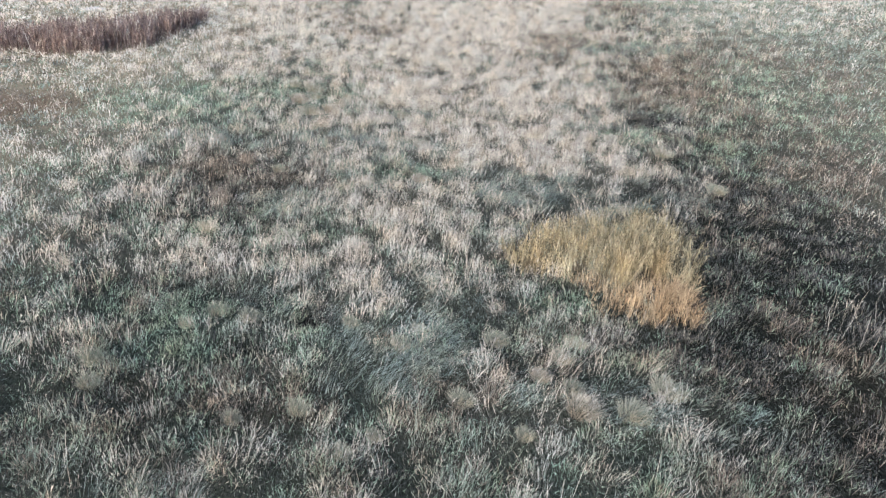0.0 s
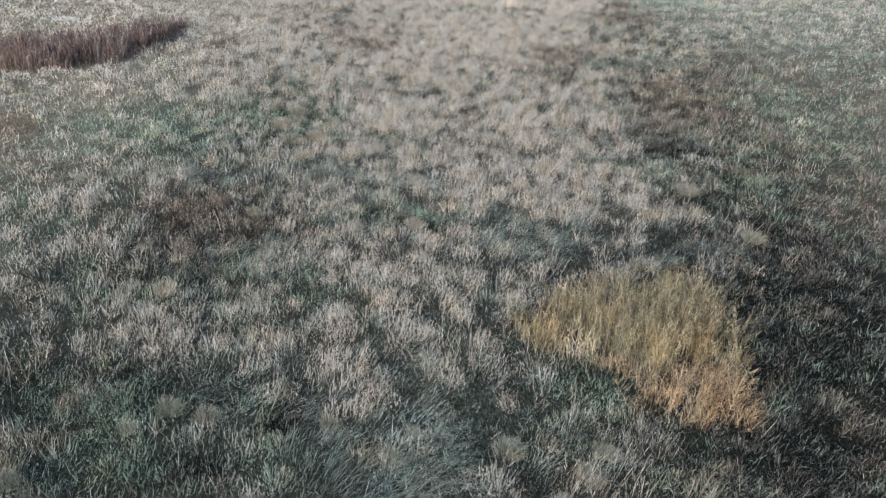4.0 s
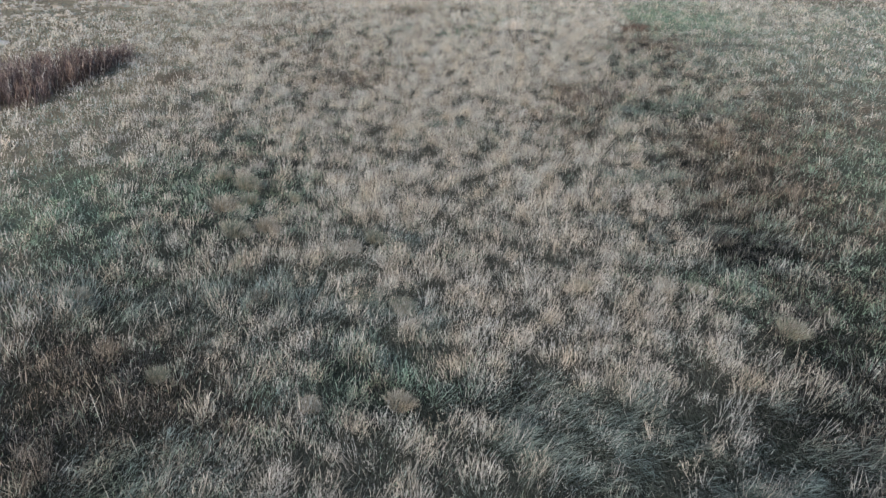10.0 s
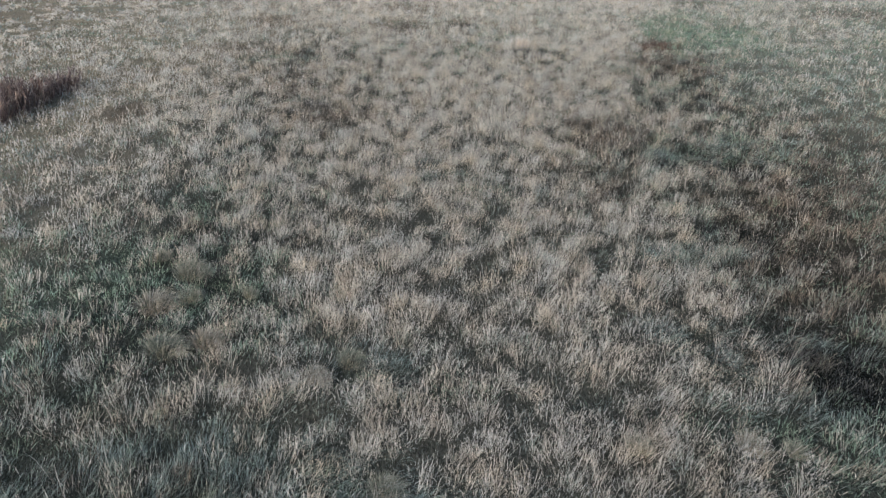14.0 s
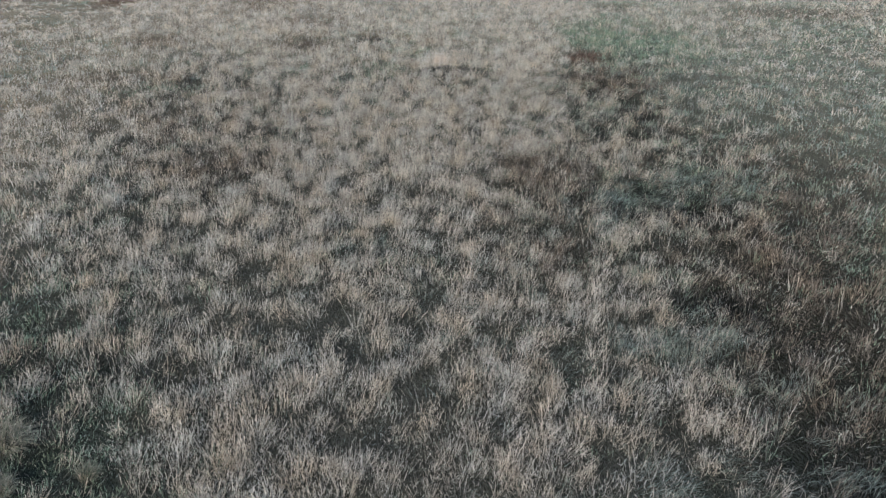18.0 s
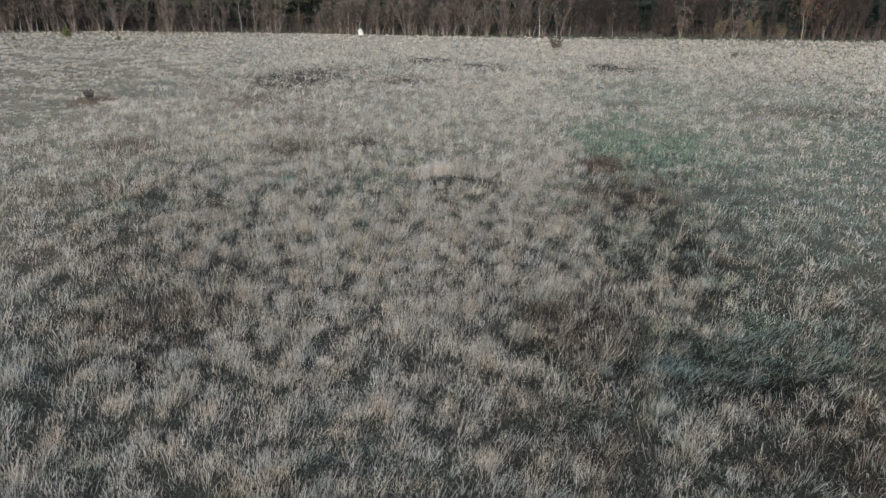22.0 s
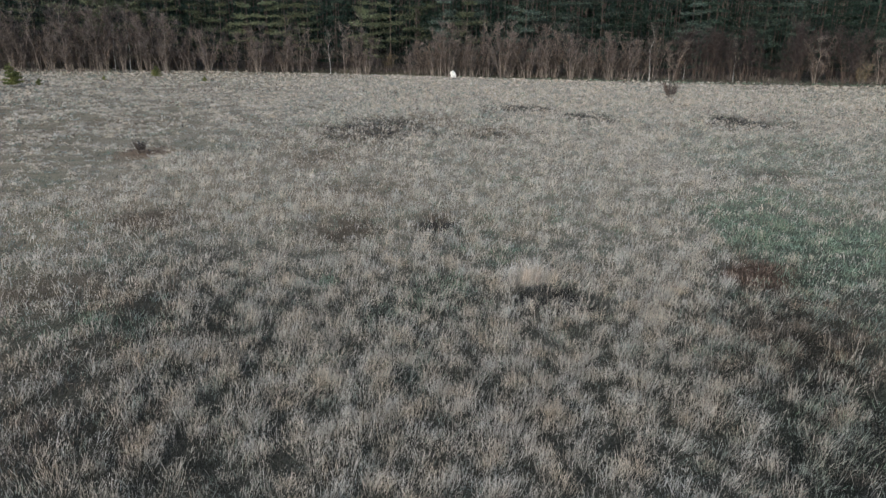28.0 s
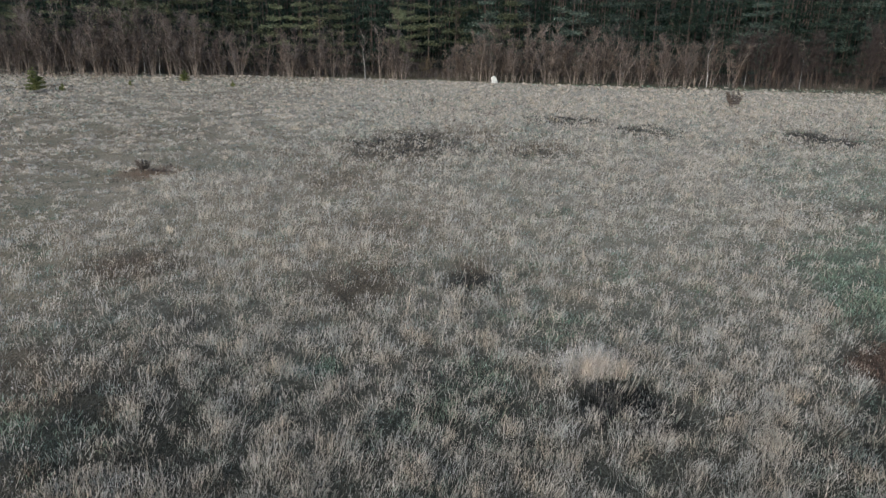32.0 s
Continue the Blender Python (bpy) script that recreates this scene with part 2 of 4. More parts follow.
def ground_material():
    """A mat of dead grass over soil, tinted by what grows there; the share blends in pale straw, more of it far out,
    where the meadow's brighter look is painted in.
    """
    m, nd, ln, bsdf = nodes_of("meadow_soil")
    mid, fine = noise_of(nd, ln, 2.2, 5.0), noise_of(nd, ln, 11.0, 6.0, (1.0, 0.5, 1))
    # the mat's tint, with gap shade and far brightness in its colour
    wet = nd.new("ShaderNodeAttribute")
    wet.attribute_name = "mat_colour"
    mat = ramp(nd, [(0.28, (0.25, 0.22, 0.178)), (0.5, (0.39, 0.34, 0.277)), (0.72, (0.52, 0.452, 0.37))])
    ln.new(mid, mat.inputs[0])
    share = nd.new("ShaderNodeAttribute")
    share.attribute_name = "pale_share"
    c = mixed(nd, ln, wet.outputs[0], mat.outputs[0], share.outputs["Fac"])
    d = ramp(nd, [(0.32, (0.5, 0.52, 0.5)), (0.68, (1.25, 1.25, 1.25))])
    ln.new(fine, d.inputs[0])
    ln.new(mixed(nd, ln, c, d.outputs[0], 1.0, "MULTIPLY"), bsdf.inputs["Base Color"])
    bsdf.inputs["Roughness"].default_value = 1.0
    bsdf.inputs["Specular IOR Level"].default_value = 0.0
    bp = nd.new("ShaderNodeBump")
    bp.inputs["Strength"].default_value, bp.inputs["Distance"].default_value = 0.9, 0.15
    ln.new(fine, bp.inputs["Height"])
    ln.new(bp.outputs[0], bsdf.inputs["Normal"])
    return m


SOIL = ground_material()

# ---- numbers shared by ground and plants ----
rng = np.random.default_rng(7)
TABLE = np.random.default_rng(3).random((8, 256, 256))


def field(x, y, size, layer):
    """Smooth noise from 0 to 1 with lumps of that size in metres."""
    u, v = np.asarray(x) / size + 61.3, np.asarray(y) / size + 17.7
    i, j = np.floor(u).astype(int), np.floor(v).astype(int)
    fu, fv = u - i, v - j
    fu, fv = fu * fu * (3 - 2 * fu), fv * fv * (3 - 2 * fv)
    tb = TABLE[layer]
    a, b = tb[i % 256, j % 256], tb[(i + 1) % 256, j % 256]
    c, d = tb[i % 256, (j + 1) % 256], tb[(i + 1) % 256, (j + 1) % 256]
    return (a * (1 - fu) + b * fu) * (1 - fv) + (c * (1 - fu) + d * fu) * fv


def height(x, y):
    """The lie of the land: nearly level, softly uneven, with matted hummocks a pace across."""
    return 0.22 * (field(x, y, 14, 0) - 0.5) + 0.10 * (field(x, y, 3.5, 1) - 0.5) + 0.14 * (clump(x, y) - 0.5) * (y > 12) * (y < 205)


def sheet(name, verts, sizes, loops, material, parent=None, label=""):
    """One mesh from arrays of corners, face sizes and face corners."""
    me = bpy.data.meshes.new(name)
    me.vertices.add(len(verts))
    me.vertices.foreach_set("co", np.ascontiguousarray(verts, dtype=np.float32).ravel())
    me.loops.add(len(loops))
    me.loops.foreach_set("vertex_index", np.ascontiguousarray(loops, dtype=np.int32))
    me.polygons.add(len(sizes))
    me.polygons.foreach_set("loop_start", np.r_[0, np.cumsum(sizes)[:-1]].astype(np.int32))
    me.update(calc_edges=True)
    me.materials.append(material)
    ob = new(name, me)
    if parent:
        ob.parent = parent
    if label:
        tagged(ob, label)
    return ob


def blades(x, y, z, az, lean, bend, length, width, fat=1.0, facing=None, slim=False):
    """Corners and faces of many blades at once. lean, bend: radians from upright at foot and tip. slim: one triangle each; "plume": one, widest near its top; "crumb": one, short and set loose at the height of a seed head; "leaf": two, widest above the middle."""
    n = len(x)
    f = rng.random(n) * np.pi if facing is None else facing
    side = np.stack([np.cos(f), np.sin(f), 0 * f], 1) * (width / 2)[:, None]
    foot = np.stack([x, y, z], 1)
    d0 = np.stack([np.sin(lean) * np.cos(az), np.sin(lean) * np.sin(az), np.cos(lean)], 1)
    d1 = np.stack([np.sin(bend) * np.cos(az), np.sin(bend) * np.sin(az), np.cos(bend)], 1)
    mid = foot + d0 * (length * 0.66)[:, None]
    tip = mid + d1 * (length * 0.34)[:, None]
    k = np.arange(n)[:, None]
    half = foot + d0 * (length * 0.66)[:, None]
    if slim == "leaf":
        v = np.stack([foot, half + side, tip, half - side], 1).reshape(-1, 3)
        return v, np.full(n, 4), (k * 4 + [0, 1, 2, 3]).ravel()
    if slim == "plume":
        half = foot + (tip - foot) * rng.uniform(0.5, 0.8, n)[:, None]
        v = np.stack([foot, half + side * 2, tip], 1).reshape(-1, 3)
        return v, np.full(n, 3), (k * 3 + [0, 1, 2]).ravel()
    if slim == "crumb":
        at = foot + (tip - foot) * rng.uniform(0.5, 1.0, n)[:, None]
        turn = rng.normal(0, 1, (n, 3)) * [1, 1, 1.7]
        turn = turn / np.linalg.norm(turn, axis=1)[:, None] * np.maximum(length * rng.uniform(0.06, 0.155, n), width)[:, None]
        v = np.stack([at - turn - side * 1.3, at - turn * 0.3 + side * 1.9, at + turn], 1).reshape(-1, 3)
        return v, np.full(n, 3), (k * 3 + [0, 1, 2]).ravel()
    if slim:
        v = np.stack([foot - side, foot + side, tip], 1).reshape(-1, 3)
        return v, np.full(n, 3), (k * 3 + [0, 1, 2]).ravel()
    v = np.stack([foot - side * 0.4, foot + side * 0.4, mid - side * fat, mid + side * fat, tip], 1).reshape(-1, 3)
    return v, np.tile([4, 3], n), (k * 5 + [0, 1, 3, 2, 2, 3, 4]).ravel()


def joined(pieces):
    """Several sets of blades as one."""
    vs, ss, ls, at = [], [], [], 0
    for v, s, l in pieces:
        vs.append(v)
        ss.append(s)
        ls.append(l + at)
        at += len(v)
    return np.concatenate(vs), np.concatenate(ss), np.concatenate(ls)


def part(name, bm, material, parent, label=""):
    me = bpy.data.meshes.new(name)
    bm.to_mesh(me)
    bm.free()
    me.materials.append(material)
    ob = new(name, me)
    ob.parent = parent
    if label:
        tagged(ob, label)
    return ob


def empty(name, m, label, category, group=""):
    ob = new(name)
    ob.matrix_basis = m
    ob.empty_display_size = 0.2
    return tagged(ob, label, category, group)


# ---- ground: one sheet to the horizon ----
def build_ground():
    gx = np.r_[-4000, -2200, -1200, -700, -420, -280, -200, np.arange(-150, -36.1, 2.0), np.arange(-34, 34.1, 0.55), np.arange(36, 150.1, 2.0), 200, 280, 420, 700, 1200, 2200, 4000]
    gy = np.r_[-4000, -2200, -1200, -600, -300, -150, -80, -40, np.arange(-20, 12.1, 2.0), np.arange(13, 128, 0.55), np.arange(129, 300.1, 2.0), 340, 420, 560, 800, 1300, 2300, 4000]
    X, Y = np.meshgrid(gx, gy)
    v = np.stack([X, Y, height(X, Y)], -1).reshape(-1, 3)
    w, h = len(gx), len(gy)
    i, j = np.meshgrid(np.arange(w - 1), np.arange(h - 1))
    a = (j * w + i).ravel()
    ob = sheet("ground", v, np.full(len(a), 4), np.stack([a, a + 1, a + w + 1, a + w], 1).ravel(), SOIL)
    ob.data.polygons.foreach_set("use_smooth", np.ones(len(a), dtype=bool))
    w = mix_of(v[:, 0], v[:, 1])[0]
    # paler towards the wood: the far meadow's brightness painted into the ground
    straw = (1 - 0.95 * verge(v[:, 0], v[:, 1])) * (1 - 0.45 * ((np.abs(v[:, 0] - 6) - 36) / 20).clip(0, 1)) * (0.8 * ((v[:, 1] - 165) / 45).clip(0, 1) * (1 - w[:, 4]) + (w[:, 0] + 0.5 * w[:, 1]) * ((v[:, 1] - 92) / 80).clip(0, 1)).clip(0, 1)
    at = ob.data.attributes.new("pale_share", "FLOAT", "POINT")
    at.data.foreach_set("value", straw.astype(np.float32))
    # brightness painted in: the mat lighter far out and aside, darker in the south
    mat = np.ones((len(v), 4))
    mat[:, :3] = w @ np.array(MAT_COLOURS) * (1 + ((np.maximum(np.abs(v[:, 0]) - 16, v[:, 1] - 100) / 14).clip(0, 1) * np.interp(v[:, 0], [-20, 25], [1.0, 0.2]))[:, None] * np.array((0.16, 0.0, -0.11))) * ((1 - 0.15 * east_side(v[:, 0], v[:, 1]) * ((95 - v[:, 1]) / 20).clip(0, 1)) * np.interp(v[:, 1], [32, 50], [0.8, 1.0]) * (1 + 2.2 * np.maximum(((np.abs(v[:, 0]) - 15) / 14).clip(0, 1), ((v[:, 1] - 98) / 20).clip(0, 1))))[:, None]
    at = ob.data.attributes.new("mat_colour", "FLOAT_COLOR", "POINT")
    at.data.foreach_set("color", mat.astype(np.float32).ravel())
    tagged(ob, "uneven meadow soil matted with dead grass", "ground", kind="structure")


# ---- meadow ----
# kinds of growth, and where each gathers: x, y, half-widths, strength; sage lies flat where it gathers
KINDS = ["pale", "sage", "brown", "green", "dark", "rust"]
# colour of the matted dead growth under each kind, darkened for the shade of the gaps
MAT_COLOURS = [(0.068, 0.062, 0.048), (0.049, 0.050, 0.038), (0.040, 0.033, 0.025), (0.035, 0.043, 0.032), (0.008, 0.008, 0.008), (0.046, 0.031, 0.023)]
LODGED_PATCHES_SOUTH = [(6.9, 22.4, 4.2, 1.1, 1.4), (-1, 23.8, 2.2, 1.5, 2.4), (1.0, 27.8, 2.6, 2.0, 2), (-8.8, 36.2, 2.2, 1.6, 1.8), (7.3, 38.3, 4.5, 1.4, 2.4), (6.8, 39.1, 4.9, 2.1, 3), (-12.3, 44.3, 4.4, 1.1, 2.4), (-4.5, 44.8, 2.4, 0.9, 1), (-5, 46.3, 2.6, 0.9, 1.8), (10.2, 49.5, 2.5, 1.6, 1.4), (-4.5, 50.5, 1.2, 1.3, 2.6), (9, 60.5, 2.3, 1.0, 2), (-4.2, 68.3, 1.6, 1.3, 1.3), (8.3, 72.5, 2.4, 1.2, 2.4), (15.3, 75.2, 3.7, 1.7, 1.4), (-1.6, 81.6, 1.5, 0.9, 1.8), (7.2, 83.3, 1.6, 1.1, 1.6), (-6.2, 96.6, 1.3, 0.8, 2)]
LODGED_PATCHES_NORTH = [(9, 53.5, 4.0, 1.8, 1.4), (40, 142, 22, 12, 0.45), (-41, 121.3, 2.9, 2.4, 4), (-33.5, 139.3, 4.9, 2.3, 3.5)]
PALE_PATCHES = [(0, 214, 40, 10, 3), (-30, 84, 24, 16, 1.0), (7, 22.6, 4.6, 1.3, 0.9), (-1.5, 29.4, 3.5, 2.3, 1.5), (-10, 29.8, 8.0, 2.0, 1.4), (-4.3, 35.6, 2.8, 1.8, 0.9), (5.7, 43.3, 4.9, 2.6, 1.6), (0.5, 48.2, 5.4, 2.2, 0.5), (6, 50, 6.6, 12.2, 1.3), (2.8, 56.8, 2.6, 2.3, 0.9), (-6.7, 59.7, 5.7, 5.1, 1.5), (-3.4, 65.4, 5.1, 7.1, 1), (-7.7, 70.2, 3.2, 2.1, 2.2), (-7.9, 70.6, 2.1, 2.5, 2.2), (-5.8, 78.5, 6.1, 6.9, 0.9), (-2.3, 81.7, 15.5, 17.7, 1), (-4.9, 87, 10.6, 6.3, 0.8), (8.3, 125.8, 22.2, 15.7, 0.9), (-22.1, 126.7, 16.8, 10.6, 0.8)]
DARK_PATCHES_SOUTH = [(-9.1, 20.8, 3.2, 1.2, 1.1), (-6.5, 23.9, 0.9, 0.5, 4), (-4.5, 26, 0.5, 0.8, 9), (-9.3, 27.9, 4.2, 1.4, 1), (15, 30.5, 4.2, 9.0, 7), (-13.2, 34.9, 3.2, 1.8, 1.2), (4.9, 36.5, 2.3, 0.5, 3), (-12.4, 40.2, 3.0, 1.6, 1.3), (-0.6, 40.7, 3.5, 1.0, 1), (-12.4, 44.6, 1.7, 0.6, 3), (-7.5, 45.2, 1.9, 0.5, 1.8), (17.6, 50.2, 2.8, 3.1, 1.2), (12.2, 51.2, 1.2, 1.4, 10), (12.2, 52.2, 1.4, 1.1, 12), (11.6, 53, 2.2, 2.1, 2.4), (-10.9, 53.4, 2.9, 2.1, 2), (-9.8, 58.8, 2.7, 0.9, 1.1), (12.5, 60.4, 1.7, 1.5, 1.6)]
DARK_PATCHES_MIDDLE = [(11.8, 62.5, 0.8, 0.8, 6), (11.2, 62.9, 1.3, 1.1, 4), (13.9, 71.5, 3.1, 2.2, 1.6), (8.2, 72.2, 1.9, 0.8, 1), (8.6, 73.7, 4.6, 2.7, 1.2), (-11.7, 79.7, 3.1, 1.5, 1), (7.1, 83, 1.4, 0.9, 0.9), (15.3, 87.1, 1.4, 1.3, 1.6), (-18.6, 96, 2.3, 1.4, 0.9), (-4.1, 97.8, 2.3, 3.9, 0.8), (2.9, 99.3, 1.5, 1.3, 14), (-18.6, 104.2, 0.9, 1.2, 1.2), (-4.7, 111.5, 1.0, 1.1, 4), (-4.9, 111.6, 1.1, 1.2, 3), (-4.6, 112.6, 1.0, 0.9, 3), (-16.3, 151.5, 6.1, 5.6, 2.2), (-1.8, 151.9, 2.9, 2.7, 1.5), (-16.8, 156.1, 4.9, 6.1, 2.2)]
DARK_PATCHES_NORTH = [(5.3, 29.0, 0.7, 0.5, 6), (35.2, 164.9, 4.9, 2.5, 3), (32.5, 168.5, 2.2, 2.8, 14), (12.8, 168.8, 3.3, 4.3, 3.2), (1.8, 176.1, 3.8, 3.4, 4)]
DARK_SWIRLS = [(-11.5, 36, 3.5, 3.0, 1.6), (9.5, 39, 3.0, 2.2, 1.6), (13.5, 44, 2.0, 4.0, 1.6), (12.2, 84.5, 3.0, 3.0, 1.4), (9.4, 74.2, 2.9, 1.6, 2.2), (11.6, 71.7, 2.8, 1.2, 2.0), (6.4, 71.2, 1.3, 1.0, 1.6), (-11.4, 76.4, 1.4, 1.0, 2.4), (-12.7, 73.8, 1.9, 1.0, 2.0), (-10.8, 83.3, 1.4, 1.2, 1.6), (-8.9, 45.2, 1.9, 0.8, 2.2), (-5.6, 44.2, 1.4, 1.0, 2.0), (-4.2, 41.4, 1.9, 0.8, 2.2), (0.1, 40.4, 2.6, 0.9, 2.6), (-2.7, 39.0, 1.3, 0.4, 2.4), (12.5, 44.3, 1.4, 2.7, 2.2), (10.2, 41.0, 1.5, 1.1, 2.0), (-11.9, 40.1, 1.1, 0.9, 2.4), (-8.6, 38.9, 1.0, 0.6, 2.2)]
LODGED_SWIRLS = [(12.8, 74.2, 3.6, 2.4, 1.8), (6.9, 70.3, 2.3, 1.1, 1.4), (19.4, 95.3, 3.5, 3.6, 1.0), (-6.0, 45.5, 3.4, 1.1, 1.8), (-2.6, 42.7, 2.2, 1.1, 1.6), (1.2, 40.1, 2.6, 0.9, 1.2)]
BROWN_SWIRLS = [(-12, 36.5, 3.5, 2.4, 1.4), (9.5, 76.3, 3.1, 1.8, 2.0), (-14.7, 84.1, 4.8, 2.5, 1.8), (-9.2, 81.4, 1.6, 1.4, 1.6), (-15.2, 78.4, 2.7, 2.0, 1.2), (-13.0, 41.0, 2.7, 1.6, 2.2), (-9.3, 38.6, 2.1, 0.8, 2.0), (-6.0, 39.1, 1.1, 0.6, 2.2)]
GREEN_PATCHES_SOUTH = [(-9.1, 23.4, 1.8, 0.8, 2), (-9.3, 25.7, 1.9, 1.2, 2.2), (-11.7, 33.6, 4.9, 1.8, 1.3), (-1.4, 40.6, 3.5, 1.1, 0.9), (-3.1, 41.1, 2.6, 1.5, 2.2), (13.5, 46.5, 3.5, 3.0, 1.4), (9.8, 48.5, 2.4, 1.3, 1.8), (-23, 51.8, 4.6, 4.0, 1.6), (-12, 53.9, 3.5, 1.9, 1), (21.2, 54.2, 7.3, 7.4, 1.2), (-18.2, 55.8, 6.4, 3.9, 0.5), (-12.8, 63.8, 2.9, 1.8, 0.9), (21.5, 64.1, 4.6, 5.2, 1.4), (-4.6, 68.3, 1.4, 0.9, 1.8), (12.8, 74.4, 6.1, 2.0, 1.4), (-4.1, 91.3, 1.4, 1.7, 1.5), (-20.6, 93.2, 2.7, 2.0, 1.6), (-4.1, 97.8, 2.3, 3.5, 1.2)]
GREEN_PATCHES_NORTH = [(5.0, 28.6, 1.5, 1.0, 3.5), (14.5, 31, 3.0, 6.0, 1.6), (30, 142, 8.0, 12.0, 0.5), (18.9, 113.6, 2.8, 4.5, 1.6), (-11.5, 56, 4.0, 3.0, 1.6), (40, 118, 14, 14, 0.3), (-3.5, 100.1, 1.1, 0.9, 1.6), (-10.6, 100.2, 1.1, 0.8, 2), (17.2, 103.5, 1.4, 1.9, 2.5), (0, 106.2, 2.3, 1.8, 1.3), (17.3, 112.9, 2.2, 5.4, 2), (22.6, 115, 5.2, 9.5, 2.3), (8, 117.9, 10.8, 10.8, 0.3)]
BROWN_PATCHES_SOUTH = [(-34, 50, 4.0, 2.2, 7), (-5.5, 21.4, 2.7, 1.0, 1.5), (1.8, 22.5, 1.6, 0.7, 1.5), (14.5, 26.1, 1.3, 3.4, 5), (14.1, 31.3, 2.4, 16.2, 0.9), (-14.3, 39.8, 3.9, 1.4, 1.2), (22.1, 47.4, 3.5, 5.6, 2), (14.2, 60.6, 3.5, 5.0, 1.7), (23.4, 61, 8.3, 14.4, 1), (16.1, 61.3, 4.2, 4.7, 2.6), (3.5, 66.9, 1.8, 2.4, 1.2), (5.7, 67.2, 1.9, 2.0, 1.8), (17.2, 70.8, 3.7, 4.2, 1.5), (1, 72.1, 1.5, 2.2, 1), (5.9, 75.1, 1.4, 1.6, 2.6), (6.8, 75.2, 2.9, 4.5, 3.2), (6.3, 75.6, 1.7, 3.1, 2.4), (-25.8, 77, 1.6, 1.9, 3.5), (-10.6, 77.4, 2.7, 2.6, 3.2)]
BROWN_PATCHES_NORTH = [(46, 128, 8, 3, 1.2), (-11.5, 77.9, 1.9, 1.8, 4.5), (15.2, 95.3, 2.2, 2.8, 2), (16.3, 96.4, 2.8, 3.4, 1.5), (-24.8, 97.1, 3.4, 2.1, 1.8), (-10.8, 109.4, 1.7, 2.7, 2.6), (-24.2, 110.2, 2.1, 2.2, 2), (-11.7, 110.4, 2.7, 3.5, 1.2), (-25.5, 110.9, 2.1, 2.0, 1.8), (-4.8, 114, 1.2, 1.4, 3.4), (-19.4, 138.9, 7.4, 7.8, 0.6)]
BROWN_PATCHES_FAR = [(-16.4, 154, 5.0, 8.0, 1.0), (-8.8, 164, 3.6, 5.0, 1.0), (-0.9, 153.5, 3.6, 4.0, 1.6), (-19.5, 134.5, 2.4, 3.5, 2.2), (-12.2, 122.4, 3.2, 3.4, 1.5), (25.6, 131.8, 2.6, 2.0, 2.5), (-20, 92, 5.0, 6.0, 1.3), (-26.2, 110.7, 2.4, 2.2, 1.8)]
RUST_PATCHES = [(-38.6, 134.2, 1.6, 2.2, 7.5), (15.8, 104.3, 1.3, 1.8, 11), (14.3, 104.4, 0.8, 0.8, 8)]
# a trodden track of bleached grass
TRACK = [(-2.2, 71.8, 2.1, 1.9, 1.2), (-0.7, 78.0, 2.2, 3.5, 1.2), (1.5, 86.7, 2.5, 4.9, 1.4), (5.1, 99.3, 2.4, 6.9, 1.6), (9.6, 117.8, 2.5, 10.2, 1.8), (15.5, 145.8, 2.8, 14.9, 2.2), (-8.4, 65, 2.4, 4.0, 1.6), (-6.4, 72.4, 2.2, 4.0, 2.0), (-3.0, 80, 2.0, 4.0, 1.6), (-1.5, 87, 1.8, 5.0, 1.8), (-2.4, 74, 1.0, 3.6, 2), (-0.6, 79.5, 1.0, 3.6, 2), (1.8, 85, 1.1, 3.6, 2), (4.4, 90.6, 1.2, 3.8, 2), (7.2, 97.4, 1.5, 4.2, 4), (9.9, 104.2, 1.6, 4.5, 5), (12.8, 115, 1.6, 6.5, 3), (16.6, 131, 2.0, 10, 3)]
PATCHES = {"pale": PALE_PATCHES + TRACK, "sage": LODGED_PATCHES_SOUTH + LODGED_PATCHES_NORTH + LODGED_SWIRLS, "brown": BROWN_PATCHES_SOUTH + BROWN_PATCHES_NORTH + BROWN_PATCHES_FAR + BROWN_SWIRLS, "green": GREEN_PATCHES_SOUTH + GREEN_PATCHES_NORTH, "dark": DARK_PATCHES_SOUTH + DARK_PATCHES_MIDDLE + DARK_PATCHES_NORTH + DARK_SWIRLS, "rust": RUST_PATCHES}
# two narrow ruts pressed into the grass
RUTS = [[(4.5, 86.1), (2.5, 83.1), (1.4, 78.7), (0.5, 75.8), (-0.8, 73.3), (-2.5, 70)], [(-1.4, 78.3), (-1.9, 76.1), (-2.2, 74.2), (-3.0, 73.0), (-4.5, 70.5)]]
WIND = 0.35  # heading of the lean, radians from +x


def clump(x, y):
    """Hummocks half a pace across: 0 in the gaps between them, 1 on their tops."""
    f = 0.5 * field(x, y, 0.85, 6) + 0.5 * field(x + 0.4, y, 0.45, 2)
    return ((f - 0.30) / 0.28).clip(0, 1)


def rut(x, y):
    """1 in the bottom of a rut, 0 beside it."""
    near = np.full(np.shape(x), 9.0)
    sway = 0.3 * (field(x, y, 1.7, 2) - 0.5)
    for line in RUTS:
        for (ax, ay), (bx, by) in zip(line, line[1:]):
            ux, uy = bx - ax, by - ay
            q = (((x - ax) * ux + (y - ay) * uy) / (ux * ux + uy * uy)).clip(0, 1)
            near = np.minimum(near, np.hypot(x - ax - q * ux + sway, y - ay - q * uy))
    return np.exp(-(near / 0.26) ** 2) * ((field(x, y, 1.1, 0) - 0.2) * 3).clip(0, 1)


def east_side(x, y):
    """The eastern side, where browner and darker growth takes over from the pale."""
    return ((x - 6 + 6 * (field(x, y, 6.0, 1) - 0.5)) / 10).clip(0, 1) * ((116 - y) / 40).clip(0, 1)


